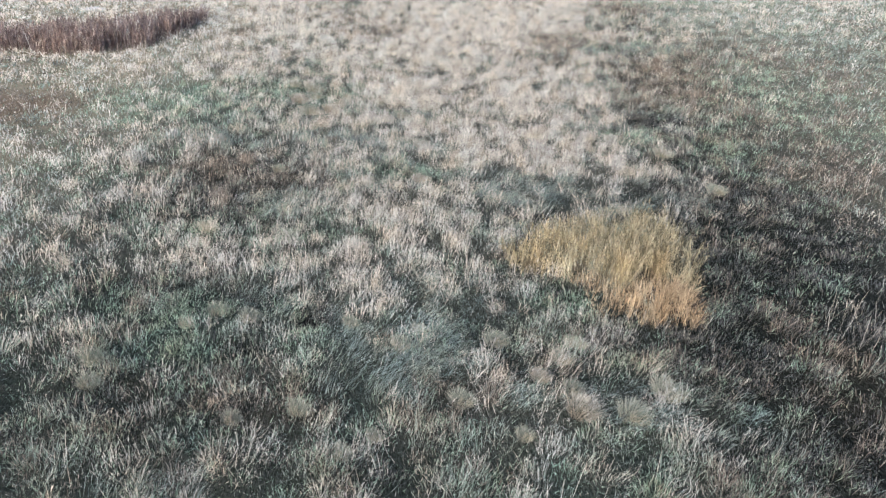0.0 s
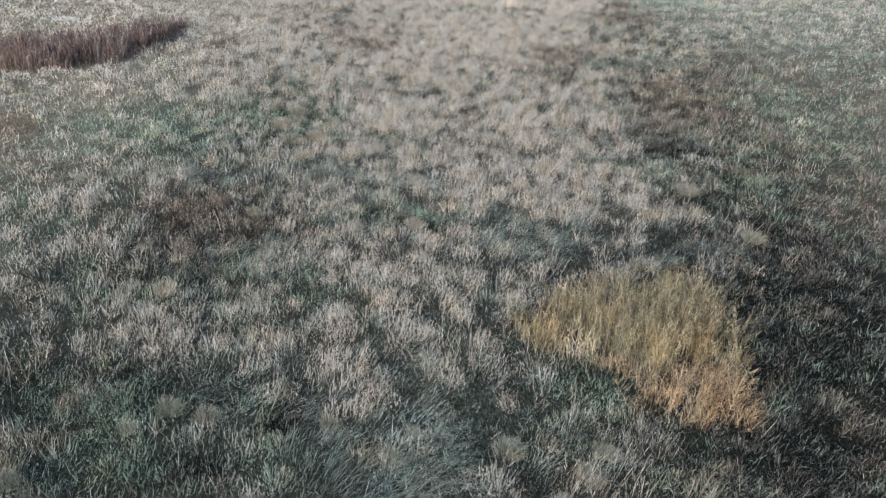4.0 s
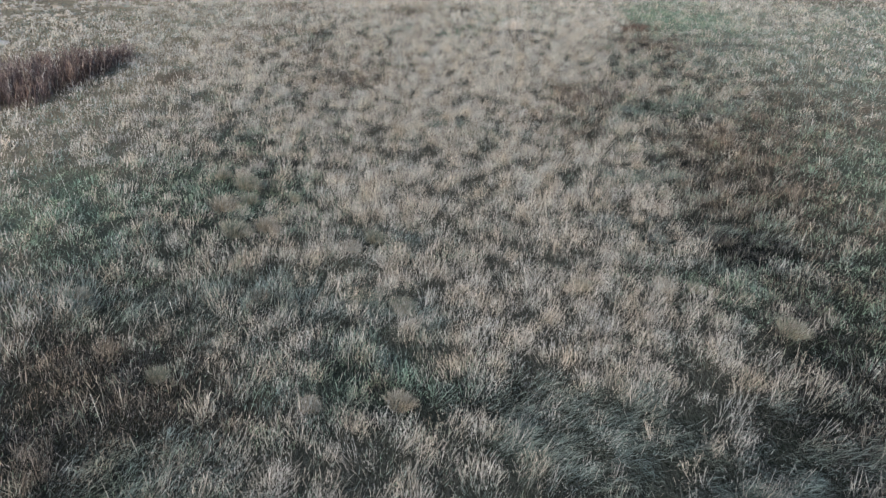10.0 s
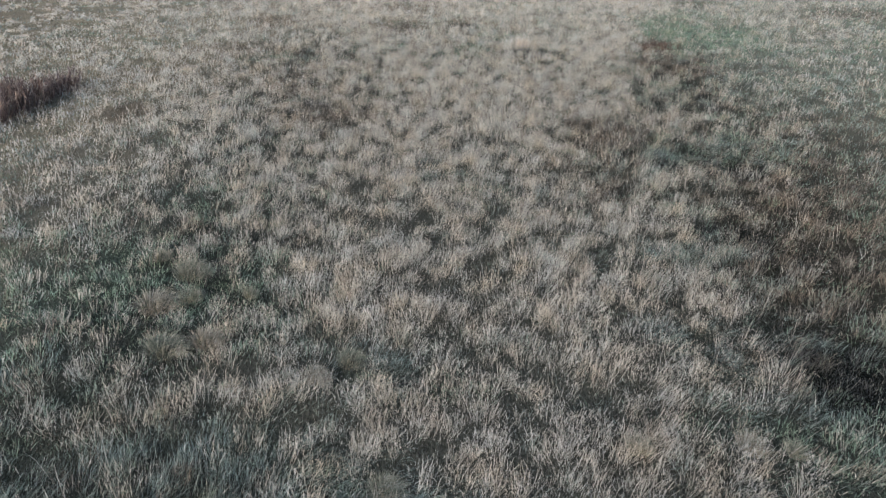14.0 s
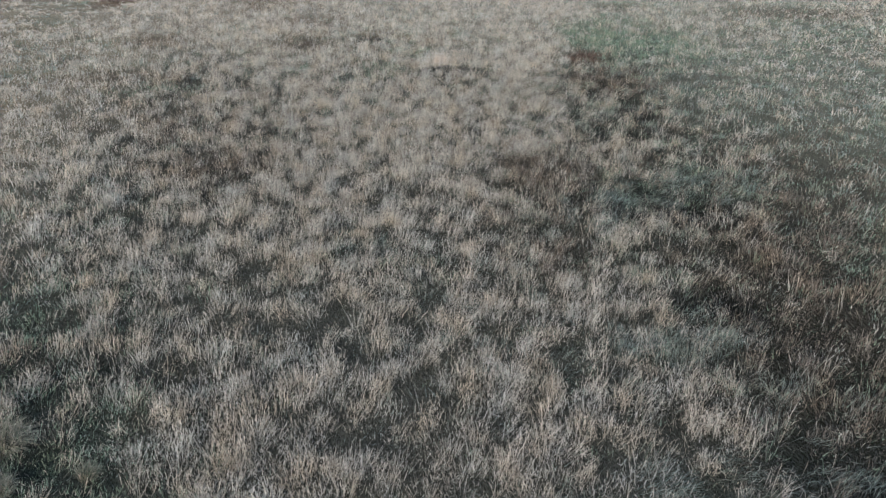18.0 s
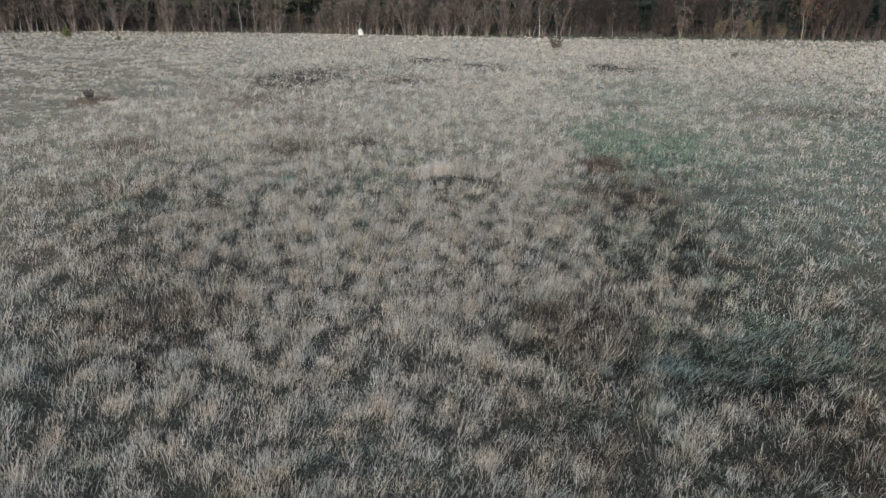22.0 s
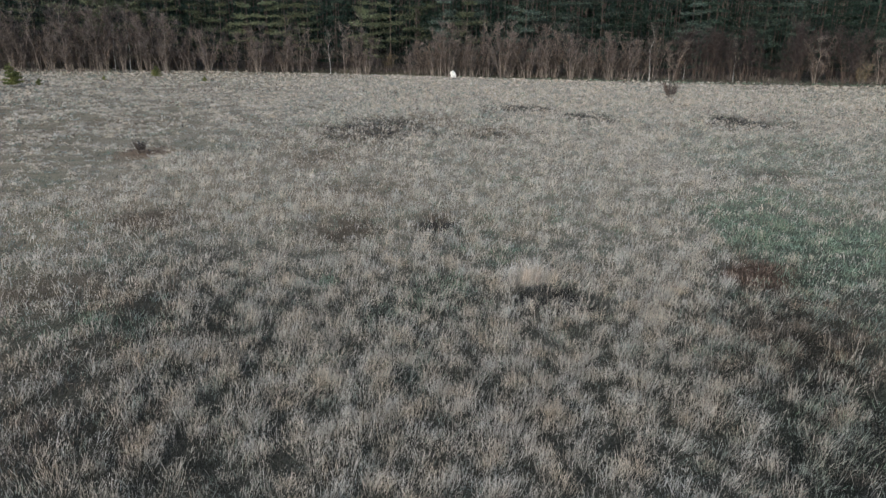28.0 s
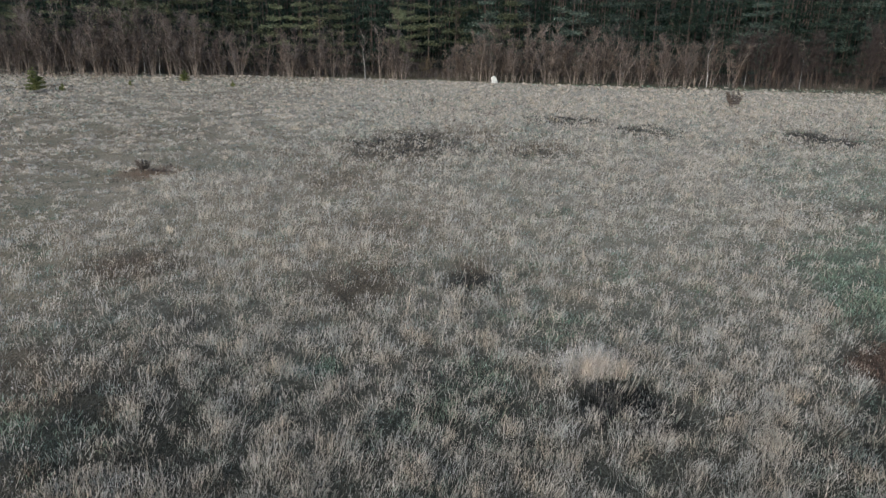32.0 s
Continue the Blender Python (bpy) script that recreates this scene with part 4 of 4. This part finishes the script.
def make_pine(seed, tall, bare, dense=1.0, girth=3.1, needles=None):
    """A Scots pine: straight trunk, dead lower limbs, layered pads of needles above."""
    rnd = random.Random(seed)
    tree = empty("pine_tree", pose(0, 0, -500 - seed), "tall Scots pine with layered dark green crown", "pine tree", "pines of the wood edge")
    bm = bmesh.new()
    pts = [Vector((rnd.gauss(0, 0.025) * i, rnd.gauss(0, 0.025) * i, tall * i / 6)) for i in range(7)]
    pts[0] = Vector((0, 0, -0.2))
    tube(bm, pts, [0.0075 * tall * (1 - 0.13 * i) for i in range(7)], 7)
    trunk = lambda z: pts[min(5, int(z / tall * 6))].lerp(pts[min(5, int(z / tall * 6)) + 1], z / tall * 6 - min(5, int(z / tall * 6)))
    part("trunk", bm, SHRUB_BARK if needles is NEEDLES_DEEP else PINE_BARK, tree, "pine trunk darkened for shade" if needles is NEEDLES_DEEP else "reddish pine trunk")
    wood, green = bmesh.new(), bmesh.new()
    z = tall * bare * 0.5
    while z < tall * 0.985:
        u = max(0.0, (z / tall - bare) / (1 - bare))
        live = z / tall > bare
        wide = (girth * (1 - u) ** 0.6 + 0.1 * girth) * min(1, 0.55 + 1.8 * u) * (0.8 if not live else 1) * rnd.uniform(0.7, 1.25)
        for _ in range(rnd.choice((2, 3, 3, 4)) if live else 1):
            a = rnd.random() * 6.283
            rise = rnd.uniform(-0.1, 0.35) if live else rnd.uniform(-0.3, 0.0)
            foot = trunk(z)
            end = foot + Vector((math.cos(a) * wide, math.sin(a) * wide, rise * wide))
            tube(wood, [foot, end], [0.05, 0.015], 3)
            if live:
                for q in (0.35, 0.7, 1.0) if wide > 1.1 else (0.7,):
                    spray(green, foot.lerp(end, q) + Vector((0, 0, 0.08)), 0.15 * girth + 0.26 * wide, int((17 + 9 * wide) * dense), rnd, 0.3, max(0.27, 0.105 * girth))
        z += rnd.uniform(1.3, 2.1) * girth / 3.1 * (1 if girth > 2 else 0.45) if live else rnd.uniform(0.5, 1.1)
    spray(green, trunk(tall * 0.97) + Vector((0, 0, 0.3)), 0.5, 14, rnd, 1.2, 0.4)
    tagged(part("branchwork", wood, SHRUB_BARK if needles is NEEDLES_DEEP else PINE_BARK, tree), kind="stuff")
    part("crown", green, needles or NEEDLES, tree, "dark green needles in flat pads")
    return tree


def make_bare(seed, tall, stems, bark, twig, name, label, leaves=0, wide=1.0):
    """A leafless tree or many-stemmed bush with fine twigs."""
    rnd = random.Random(seed)
    tree = empty(name, pose(0, 0, -600 - seed), label, "tree" if tall > 4 else "bush", "bare trees of the wood edge")
    for st in range(stems):
        a0, tilt = rnd.random() * 6.283, (0.06 if stems == 1 else rnd.uniform(0.06, 0.34) * wide)
        h = tall * (1 if st == 0 else rnd.uniform(0.6, 1.0))
        off = Vector((math.cos(a0), math.sin(a0), 0))
        pts = [off * (0.25 if stems > 1 else 0) * wide + off * (tilt * h * (i / 5) ** 1.2) + Vector((rnd.gauss(0, 0.028) * h * i / 5, rnd.gauss(0, 0.028) * h * i / 5, h * i / 5 - (0.2 if i == 0 else 0))) for i in range(6)]
        r0 = 0.0095 * h * (0.8 if stems > 1 else 1.0)
        stem = bmesh.new()
        tube(stem, pts, [r0 * (1 - 0.17 * i) for i in range(6)], 5)
        stem = part("trunk" if stems == 1 else "stem", stem, bark, tree, "" if st else "white birch trunk" if bark is BIRCH_BARK else "dark brown stem" if bark is SHRUB_BARK else "pale weathered trunk")
        crown = bmesh.new()
        for _ in range(20 if stems == 1 else 11):
            q = rnd.uniform(0.2, 0.97)
            i = min(4, int(q * 5))
            foot = pts[i].lerp(pts[i + 1], q * 5 - i)
            a = rnd.random() * 6.283
            span = h * rnd.uniform(0.14, 0.30) * (1.15 - 0.6 * q)
            end = foot + Vector((math.cos(a) * span * 0.65, math.sin(a) * span * 0.65, span * rnd.uniform(0.55, 1.1)))
            tube(crown, [foot, foot.lerp(end, 0.5) + Vector((0, 0, -0.05 * span)), end], [r0 * 0.4, r0 * 0.3, r0 * 0.12], 3)
            for _ in range(15):
                p = foot.lerp(end, rnd.uniform(0.3, 1.0))
                d = Vector((rnd.gauss(0, 0.5), rnd.gauss(0, 0.5), rnd.uniform(0.1, 1.0))).normalized() * h * rnd.uniform(0.05, 0.13)
                s = d.cross(Vector((rnd.gauss(0, 1), rnd.gauss(0, 1), 0.2))).normalized() * min(0.034, 0.004 + 0.006 * tall)
                crown.faces.new([crown.verts.new(p - s), crown.verts.new(p + s), crown.verts.new(p + d)])
                p2 = p + d * 0.45
                d2 = (d + Vector((rnd.gauss(0, 0.4), rnd.gauss(0, 0.4), rnd.gauss(0, 0.3))) * d.length) * 0.6
                crown.faces.new([crown.verts.new(p2 - s * 0.7), crown.verts.new(p2 + s * 0.7), crown.verts.new(p2 + d2)])
        tagged(part("crown", crown, twig, stem), kind="stuff")
    if leaves:
        bm = bmesh.new()
        for _ in range(leaves):
            a, q = rnd.random() * 6.283, rnd.random() ** 0.5 * tall * 0.26
            spray(bm, Vector((math.cos(a) * q, math.sin(a) * q, tall * rnd.uniform(0.35, 0.98))), 0.4, 5, rnd, 1.0, 0.28)
        part("foliage", bm, LEAF_RUST if twig is TWIGS else twig, tree, "withered leaves")
    return tree


def set_out(tree, x, y, turn, size, lift=0.0):
    z = float(height(np.array([x]), np.array([y]))[0]) + lift
    return copy_thing(tree, Matrix.LocRotScale((x, y, z), Euler((0, 0, turn)), (size,) * 3))


def drop(tree):
    """Removes a pattern tree once its copies stand."""
    for o in (*tree.children_recursive, tree):
        bpy.data.objects.remove(o)


def edge_y(x):
    """Where the wood begins."""
    return float(np.interp(x, [-170, -100, -40, 40, 120, 170], [217, 221, 231, 230, 227, 224]))


def build_wood():
    rnd = random.Random(11)
    pines = [make_pine(i, 22 + 1.1 * (i % 4), 0.13 + 0.045 * (i % 5), 1.0, 4.3) for i in range(7)]
    # duller, bluer needles put shade into the pines east of the lit ones
    shaded = [make_pine(10 + i, 22 + 1.2 * (i % 3), 0.12 + 0.05 * (i % 4), 1.0, 4.3, NEEDLES_BLUE) for i in range(5)]
    for p in shaded:
        tagged(p, "tall Scots pine with muted blue-green crown", "pine tree", "pines of the wood edge")
    # darker copies of the pines, shade of back row and east painted in
    dark_pines = [make_pine(20 + i, 22 + i, 0.08 + 0.05 * i, 0.9, 3.8, NEEDLES_DEEP) for i in range(3)]
    for p in dark_pines:
        tagged(p, "tall pine with shade put into its blackish green crown", "spruce tree", "spruces of the wood edge")
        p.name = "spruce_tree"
    for row, gap in enumerate((5.6, 3.6)):
        x = -134 + rnd.uniform(0, 3)
        while x < 134:
            clearing = abs(x + 29.5) < 5 and row == 0
            if not clearing:
                set_out(rnd.choice(dark_pines if rnd.random() < (np.interp(x, [15, 60], [0.04, 0.85]) if row == 0 else 0.8) else pines if x < -15 + rnd.uniform(-12, 12) else shaded), x, edge_y(x) + 9 + 4.6 * row + rnd.uniform(-1.8, 1.8), rnd.random() * 6.283, rnd.uniform(0.85, 1.12))
            x += gap * rnd.uniform(0.7, 1.5)
    for p in (*pines, *shaded, *dark_pines):
        drop(p)
    greys = [make_bare(40 + i, 9 + 1.1 * i, 2 + i % 2, GREY_BARK, TWIGS, "bare_tree", "leafless grey-barked young tree with purple-brown twigs") for i in range(4)]
    bushes = [make_bare(60 + i, 7.0 + 0.9 * i, 5 + i, GREY_BARK, TWIGS, "bare_thicket", "leafless many-stemmed thicket with pale lower stems", 0, 1.5) for i in range(4)]
    # bare trees in darker colours, standing in for shade along the east
    dim = [make_bare(70 + i, 8.5 + 1.4 * i, 2 + i, SHRUB_BARK, SHRUB_DARK, "bare_tree", "leafless tree, bark and brown twigs darkened for shade") for i in range(3)]
    birches = [make_bare(80 + i, 9 + i, 1, BIRCH_BARK, TWIGS, "birch_tree", "slender leafless birch with white bark") for i in range(2)]
    rust = make_bare(90, 11, 2, GREY_BARK, TWIGS, "oak_tree", "oak still holding rust-brown withered leaves", 260)
    warm = make_bare(91, 4.4, 8, GREY_BARK, TWIGS_WARM, "willow_bush", "yellowish leafless willow bush", 40, 1.5)
    x = -160.0
    while x < 160:
        u = rnd.random()
        kind = rnd.choice(dim) if x > 38 and u < 0.85 else rnd.choice(greys) if u < (0.5 if x < -78 else 0.15) else rnd.choice(bushes) if u < 0.93 else rnd.choice(birches)
        if not abs(x + 29.5) < 3.5 and not abs(x - 97) < 5:
            set_out(kind, x, edge_y(x) + rnd.uniform(-0.8, 4.5) + (rnd.uniform(0, 4) if x > 55 else 0), rnd.random() * 6.283, rnd.uniform(0.85, 1.25) * (1.2 if x < -78 else 1.05 if x > 45 else 1.05 if x > -22 else 0.9))
        # they stand in thickets with gaps between
        x += rnd.uniform(0.6, 1.6) if x < -78 else rnd.uniform(0.7, 1.9) if math.sin(x * 0.31) + 0.6 * math.sin(x * 0.83 + 1) > -0.6 else rnd.uniform(2.5, 4.5)
    set_out(warm, -29.4, 238, 0.4, 1.05)
    for bx, by, s in ((76, 224, 1.1), (84, 222.5, 1.2), (92, 225, 0.9)):
        set_out(warm, bx, by, bx, s)
    set_out(rust, 97, 223.5, 0.3, 1.45)
    set_out(rust, 107, 231, 2.3, 1.2)
    for p in (*greys, *bushes, *dim, *birches, rust, warm):
        drop(p)


build_wood()


def build_far_wood():
    """The depth of the wood behind its edge: trunks, crowns and brown undergrowth, past counting."""
    n = 1300
    x, deep = rng.uniform(-250, 250, n), rng.uniform(20, 100, n)
    y = deep
    y = y + np.interp(x, [-170, -100, -40, 40, 120, 170], [217, 221, 231, 230, 227, 224])
    z = height(x, y)
    stem = blades(np.repeat(x, 2), np.repeat(y, 2), np.repeat(z, 2), np.zeros(2 * n), np.zeros(2 * n), np.zeros(2 * n), np.full(2 * n, 25.0), np.full(2 * n, 0.42), 0.8, np.tile([0.3, 1.87], n))
    # bark and needles deep inside take dark colours for the shade there
    tagged(sheet("far_trunks", *stem, SHRUB_BARK), "crowded pine trunks deep in the wood", "woods", kind="stuff")
    m = 120000
    t = rng.integers(0, n, m)
    up = np.where(deep[t] > 42, rng.uniform(0.02, 1.0, m), rng.uniform(0.24, 1.0, m))
    ang, rad = rng.random(m) * 6.283, np.sqrt(rng.random(m)) * (3.8 * (1 - up) ** 0.5 + 0.5)
    px, py, pz = x[t] + np.cos(ang) * rad, y[t] + np.sin(ang) * rad, 26.5 * up * rng.uniform(0.95, 1.05, m)
    crown = blades(px, py, pz, ang, rng.normal(0.9, 0.7, m), rng.normal(1.2, 0.6, m), rng.uniform(0.8, 1.5, m) * (1 + 0.8 * (deep[t] > 40) + 2 * (deep[t] > 60)), rng.uniform(0.4, 0.8, m) * (1 + (deep[t] > 40) + 3 * (deep[t] > 60)), slim=True)
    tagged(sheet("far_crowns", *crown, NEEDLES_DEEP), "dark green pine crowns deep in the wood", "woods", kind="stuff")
    m = 40000
    px, deep = rng.uniform(-210, 210, m), rng.uniform(4, 48, m)
    py = deep
    py = py + np.interp(px, [-170, -100, -40, 40, 120, 170], [217, 221, 231, 230, 227, 224])
    tall = 0.4 + 2.4 * field(px, py, 7, 4) ** 2 * (deep < 18) + np.where(deep > 18, np.interp(rng.random(m), [0, 0.5, 1], [0, 1.5, 6]), 0)
    low = blades(px, py, height(px, py) - 0.05, rng.random(m) * 6.283, np.abs(rng.normal(0.2, 0.2, m)), np.abs(rng.normal(0.4, 0.3, m)), tall * rng.uniform(0.5, 1.2, m), rng.uniform(0.06, 0.2, m), slim=True)
    tagged(sheet("undergrowth", *low, TWIGS), "brown leafless undergrowth on the floor of the wood", "undergrowth", kind="stuff")


build_far_wood()


# ---- single things on the meadow ----
def boulder(name, x, y, size, squash, label, seed, lift=0.0):
    rnd = random.Random(seed)
    ob = empty(name, pose(x, y, float(height(np.array([x]), np.array([y]))[0]) + lift), label, "boulder")
    bm = bmesh.new()
    bmesh.ops.create_icosphere(bm, subdivisions=3, radius=1.0)
    for v in bm.verts:
        q = 1 + 0.35 * noise.noise(v.co * 1.3 + Vector((seed, 0, 0))) + 0.10 * noise.noise(v.co * 4)
        v.co = Vector((v.co.x * q * size, v.co.y * q * size * 0.8, v.co.z * q * size * squash))
        if v.co.z > 0:
            v.co.x -= 0.25 * v.co.z
    part("stone", bm, STONE if squash > 1 else SAND, ob)
    return ob


def make_tussock(seed, material):
    """A rounded tussock of long blades that arch over to the leeward side."""
    n = 620
    a, q = rng.random(n) * 6.283, np.sqrt(rng.random(n))
    dx, dy = np.cos(a) * q * 0.75 + 0.35, np.sin(a) * q * 0.75 + 0.1
    lean = np.hypot(dx, dy) + np.abs(rng.normal(0, 0.1, n))
    ob = sheet("grass_tussock", *blades(np.cos(a) * q * 0.42, np.sin(a) * q * 0.42, 0 * a, np.arctan2(dy, dx) + rng.normal(0, 0.2, n), lean * 0.8, lean * 1.3 + 0.5, rng.uniform(0.55, 0.95, n), rng.uniform(0.012, 0.022, n), slim="leaf"), material)
    return tagged(ob, "rounded straw-coloured grass tussock, blades arching over" if material is TUSSOCK_STRAW else "rounded olive-grey grass tussock, blades arching over", "grass tussock", "tussocks in the meadow")


def build_singles():
    boulder("white_boulder", -12.6, 228.6, 0.7, 1.4, "upright white boulder at the edge of the wood", 3, 0.5)
    boulder("flat_boulder", -48.5, 86.8, 1.4, 0.22, "low pale flat stone behind the reeds", 8)
    dark = make_bare(101, 2.2, 22, SHRUB_BARK, TWIGS, "dark_shrub", "small brown leafless shrub, stems fanning out", 0, 1.7)
    for x, y, s in ((29.6, 195.4, 1.3), (-38.8, 134.2, 0.6), (63, 186, 0.6)):
        set_out(dark, x, y, x, s)
    drop(dark)
    young = make_pine(31, 3.9, 0.03, 4, 1.35, NEEDLES_YOUNG)
    tagged(young, "young bushy pine standing alone on the meadow", "pine tree", "young pines")
    for x, y, s in ((-93.8, 190.4, 1.0), (-90.5, 193.5, 0.35), (-77.0, 213.9, 0.62), (-63.5, 207.7, 0.3), (-84, 205, 0.25)):
        set_out(young, x, y, x, s)
    drop(young)
    # big arching tussocks that stand out of the sward: x, y, width
    shapes = [make_tussock(i, mat) for i, mat in enumerate((TUSSOCK, TUSSOCK_STRAW, TUSSOCK))]
    spots = ((-12.7, 55.9, 2.0), (-13.1, 53.5, 2.2), (-12.0, 54.1, 1.3), (-11.6, 50.9, 2.0), (-10.3, 51.5, 1.6), (-9.8, 54.7, 0.9), (-5.0, 51.0, 1.4),
             (5.5, 21.9, 1.6), (7.1, 21.9, 1.5), (8.4, 23.2, 1.6), (4.2, 23.4, 1.0), (2.6, 25.4, 1.3), (1.6, 22.0, 1.2), (-15.7, 44.8, 1.0),
             (11.9, 45.3, 1.6), (9.0, 48.1, 1.0), (-5.1, 39.5, 1.0), (-10.5, 40.3, 1.0), (-3.0, 25.9, 0.9), (-2.2, 39.8, 1.3), (13.9, 40.2, 1.5))
    more = ((-11.5, 32.7, 1.2), (-5.9, 49.9, 1.2), (-2.9, 45.4, 1.4), (-14.6, 57.2, 1.2), (7.7, 48.2, 1.3), (4.3, 47.8, 1.2), (2.5, 80.9, 1.2))
    # smaller ones crowd the hollows at the southern end
    rnd = random.Random(5)
    crowd = [(rnd.uniform(-12, 6), rnd.uniform(19, 26.5), rnd.uniform(0.7, 1.2)) for _ in range(16)]
    crowd = tuple(c for c in crowd if not in_reed(np.array(c[0]), np.array(c[1]), 0.5))
    for i, (x, y, wide) in enumerate(spots + more + crowd):
        z = float(height(np.array([x]), np.array([y]))[0]) - 0.05
        copy_thing(shapes[i % 3 if i < 28 else 0], Matrix.LocRotScale((x, y, z), Euler((0, 0, 0.3 * math.sin(7 * i))), (0.55 * wide, 0.55 * wide, 0.4 + 0.3 * wide)))
    for ob in shapes:
        drop(ob)
    # tall bleached stalks that stand out of the grass
    rnd = np.random.default_rng(21)
    cx, cy = rnd.uniform(-24, 24, 90), rnd.uniform(16, 112, 90)
    cx, cy = np.r_[cx, rnd.normal(16, 1.6, 5), rnd.normal(3, 2.5, 8)], np.r_[cy, rnd.normal(27, 2.4, 5), rnd.normal(97, 2.0, 8)]
    t = np.repeat(np.arange(len(cx)), rnd.integers(3, 15, len(cx)))
    n = len(t)
    x, y = cx[t] + rnd.normal(0, 0.5, n), cy[t] + rnd.normal(0, 0.4, n)
    lean = np.abs(rnd.normal(0.15, 0.15, n))
    st = blades(x, y, height(x, y) - 0.02, rnd.random(n) * 6.283, lean, lean + rnd.uniform(0, 0.4, n), rnd.uniform(0.9, 1.6, n), rnd.uniform(0.009, 0.015, n), 0.9)
    tagged(sheet("tall_stalks", *st, STALK), "thin bleached stalks standing above the grass", "stalks", kind="stuff")


build_singles()
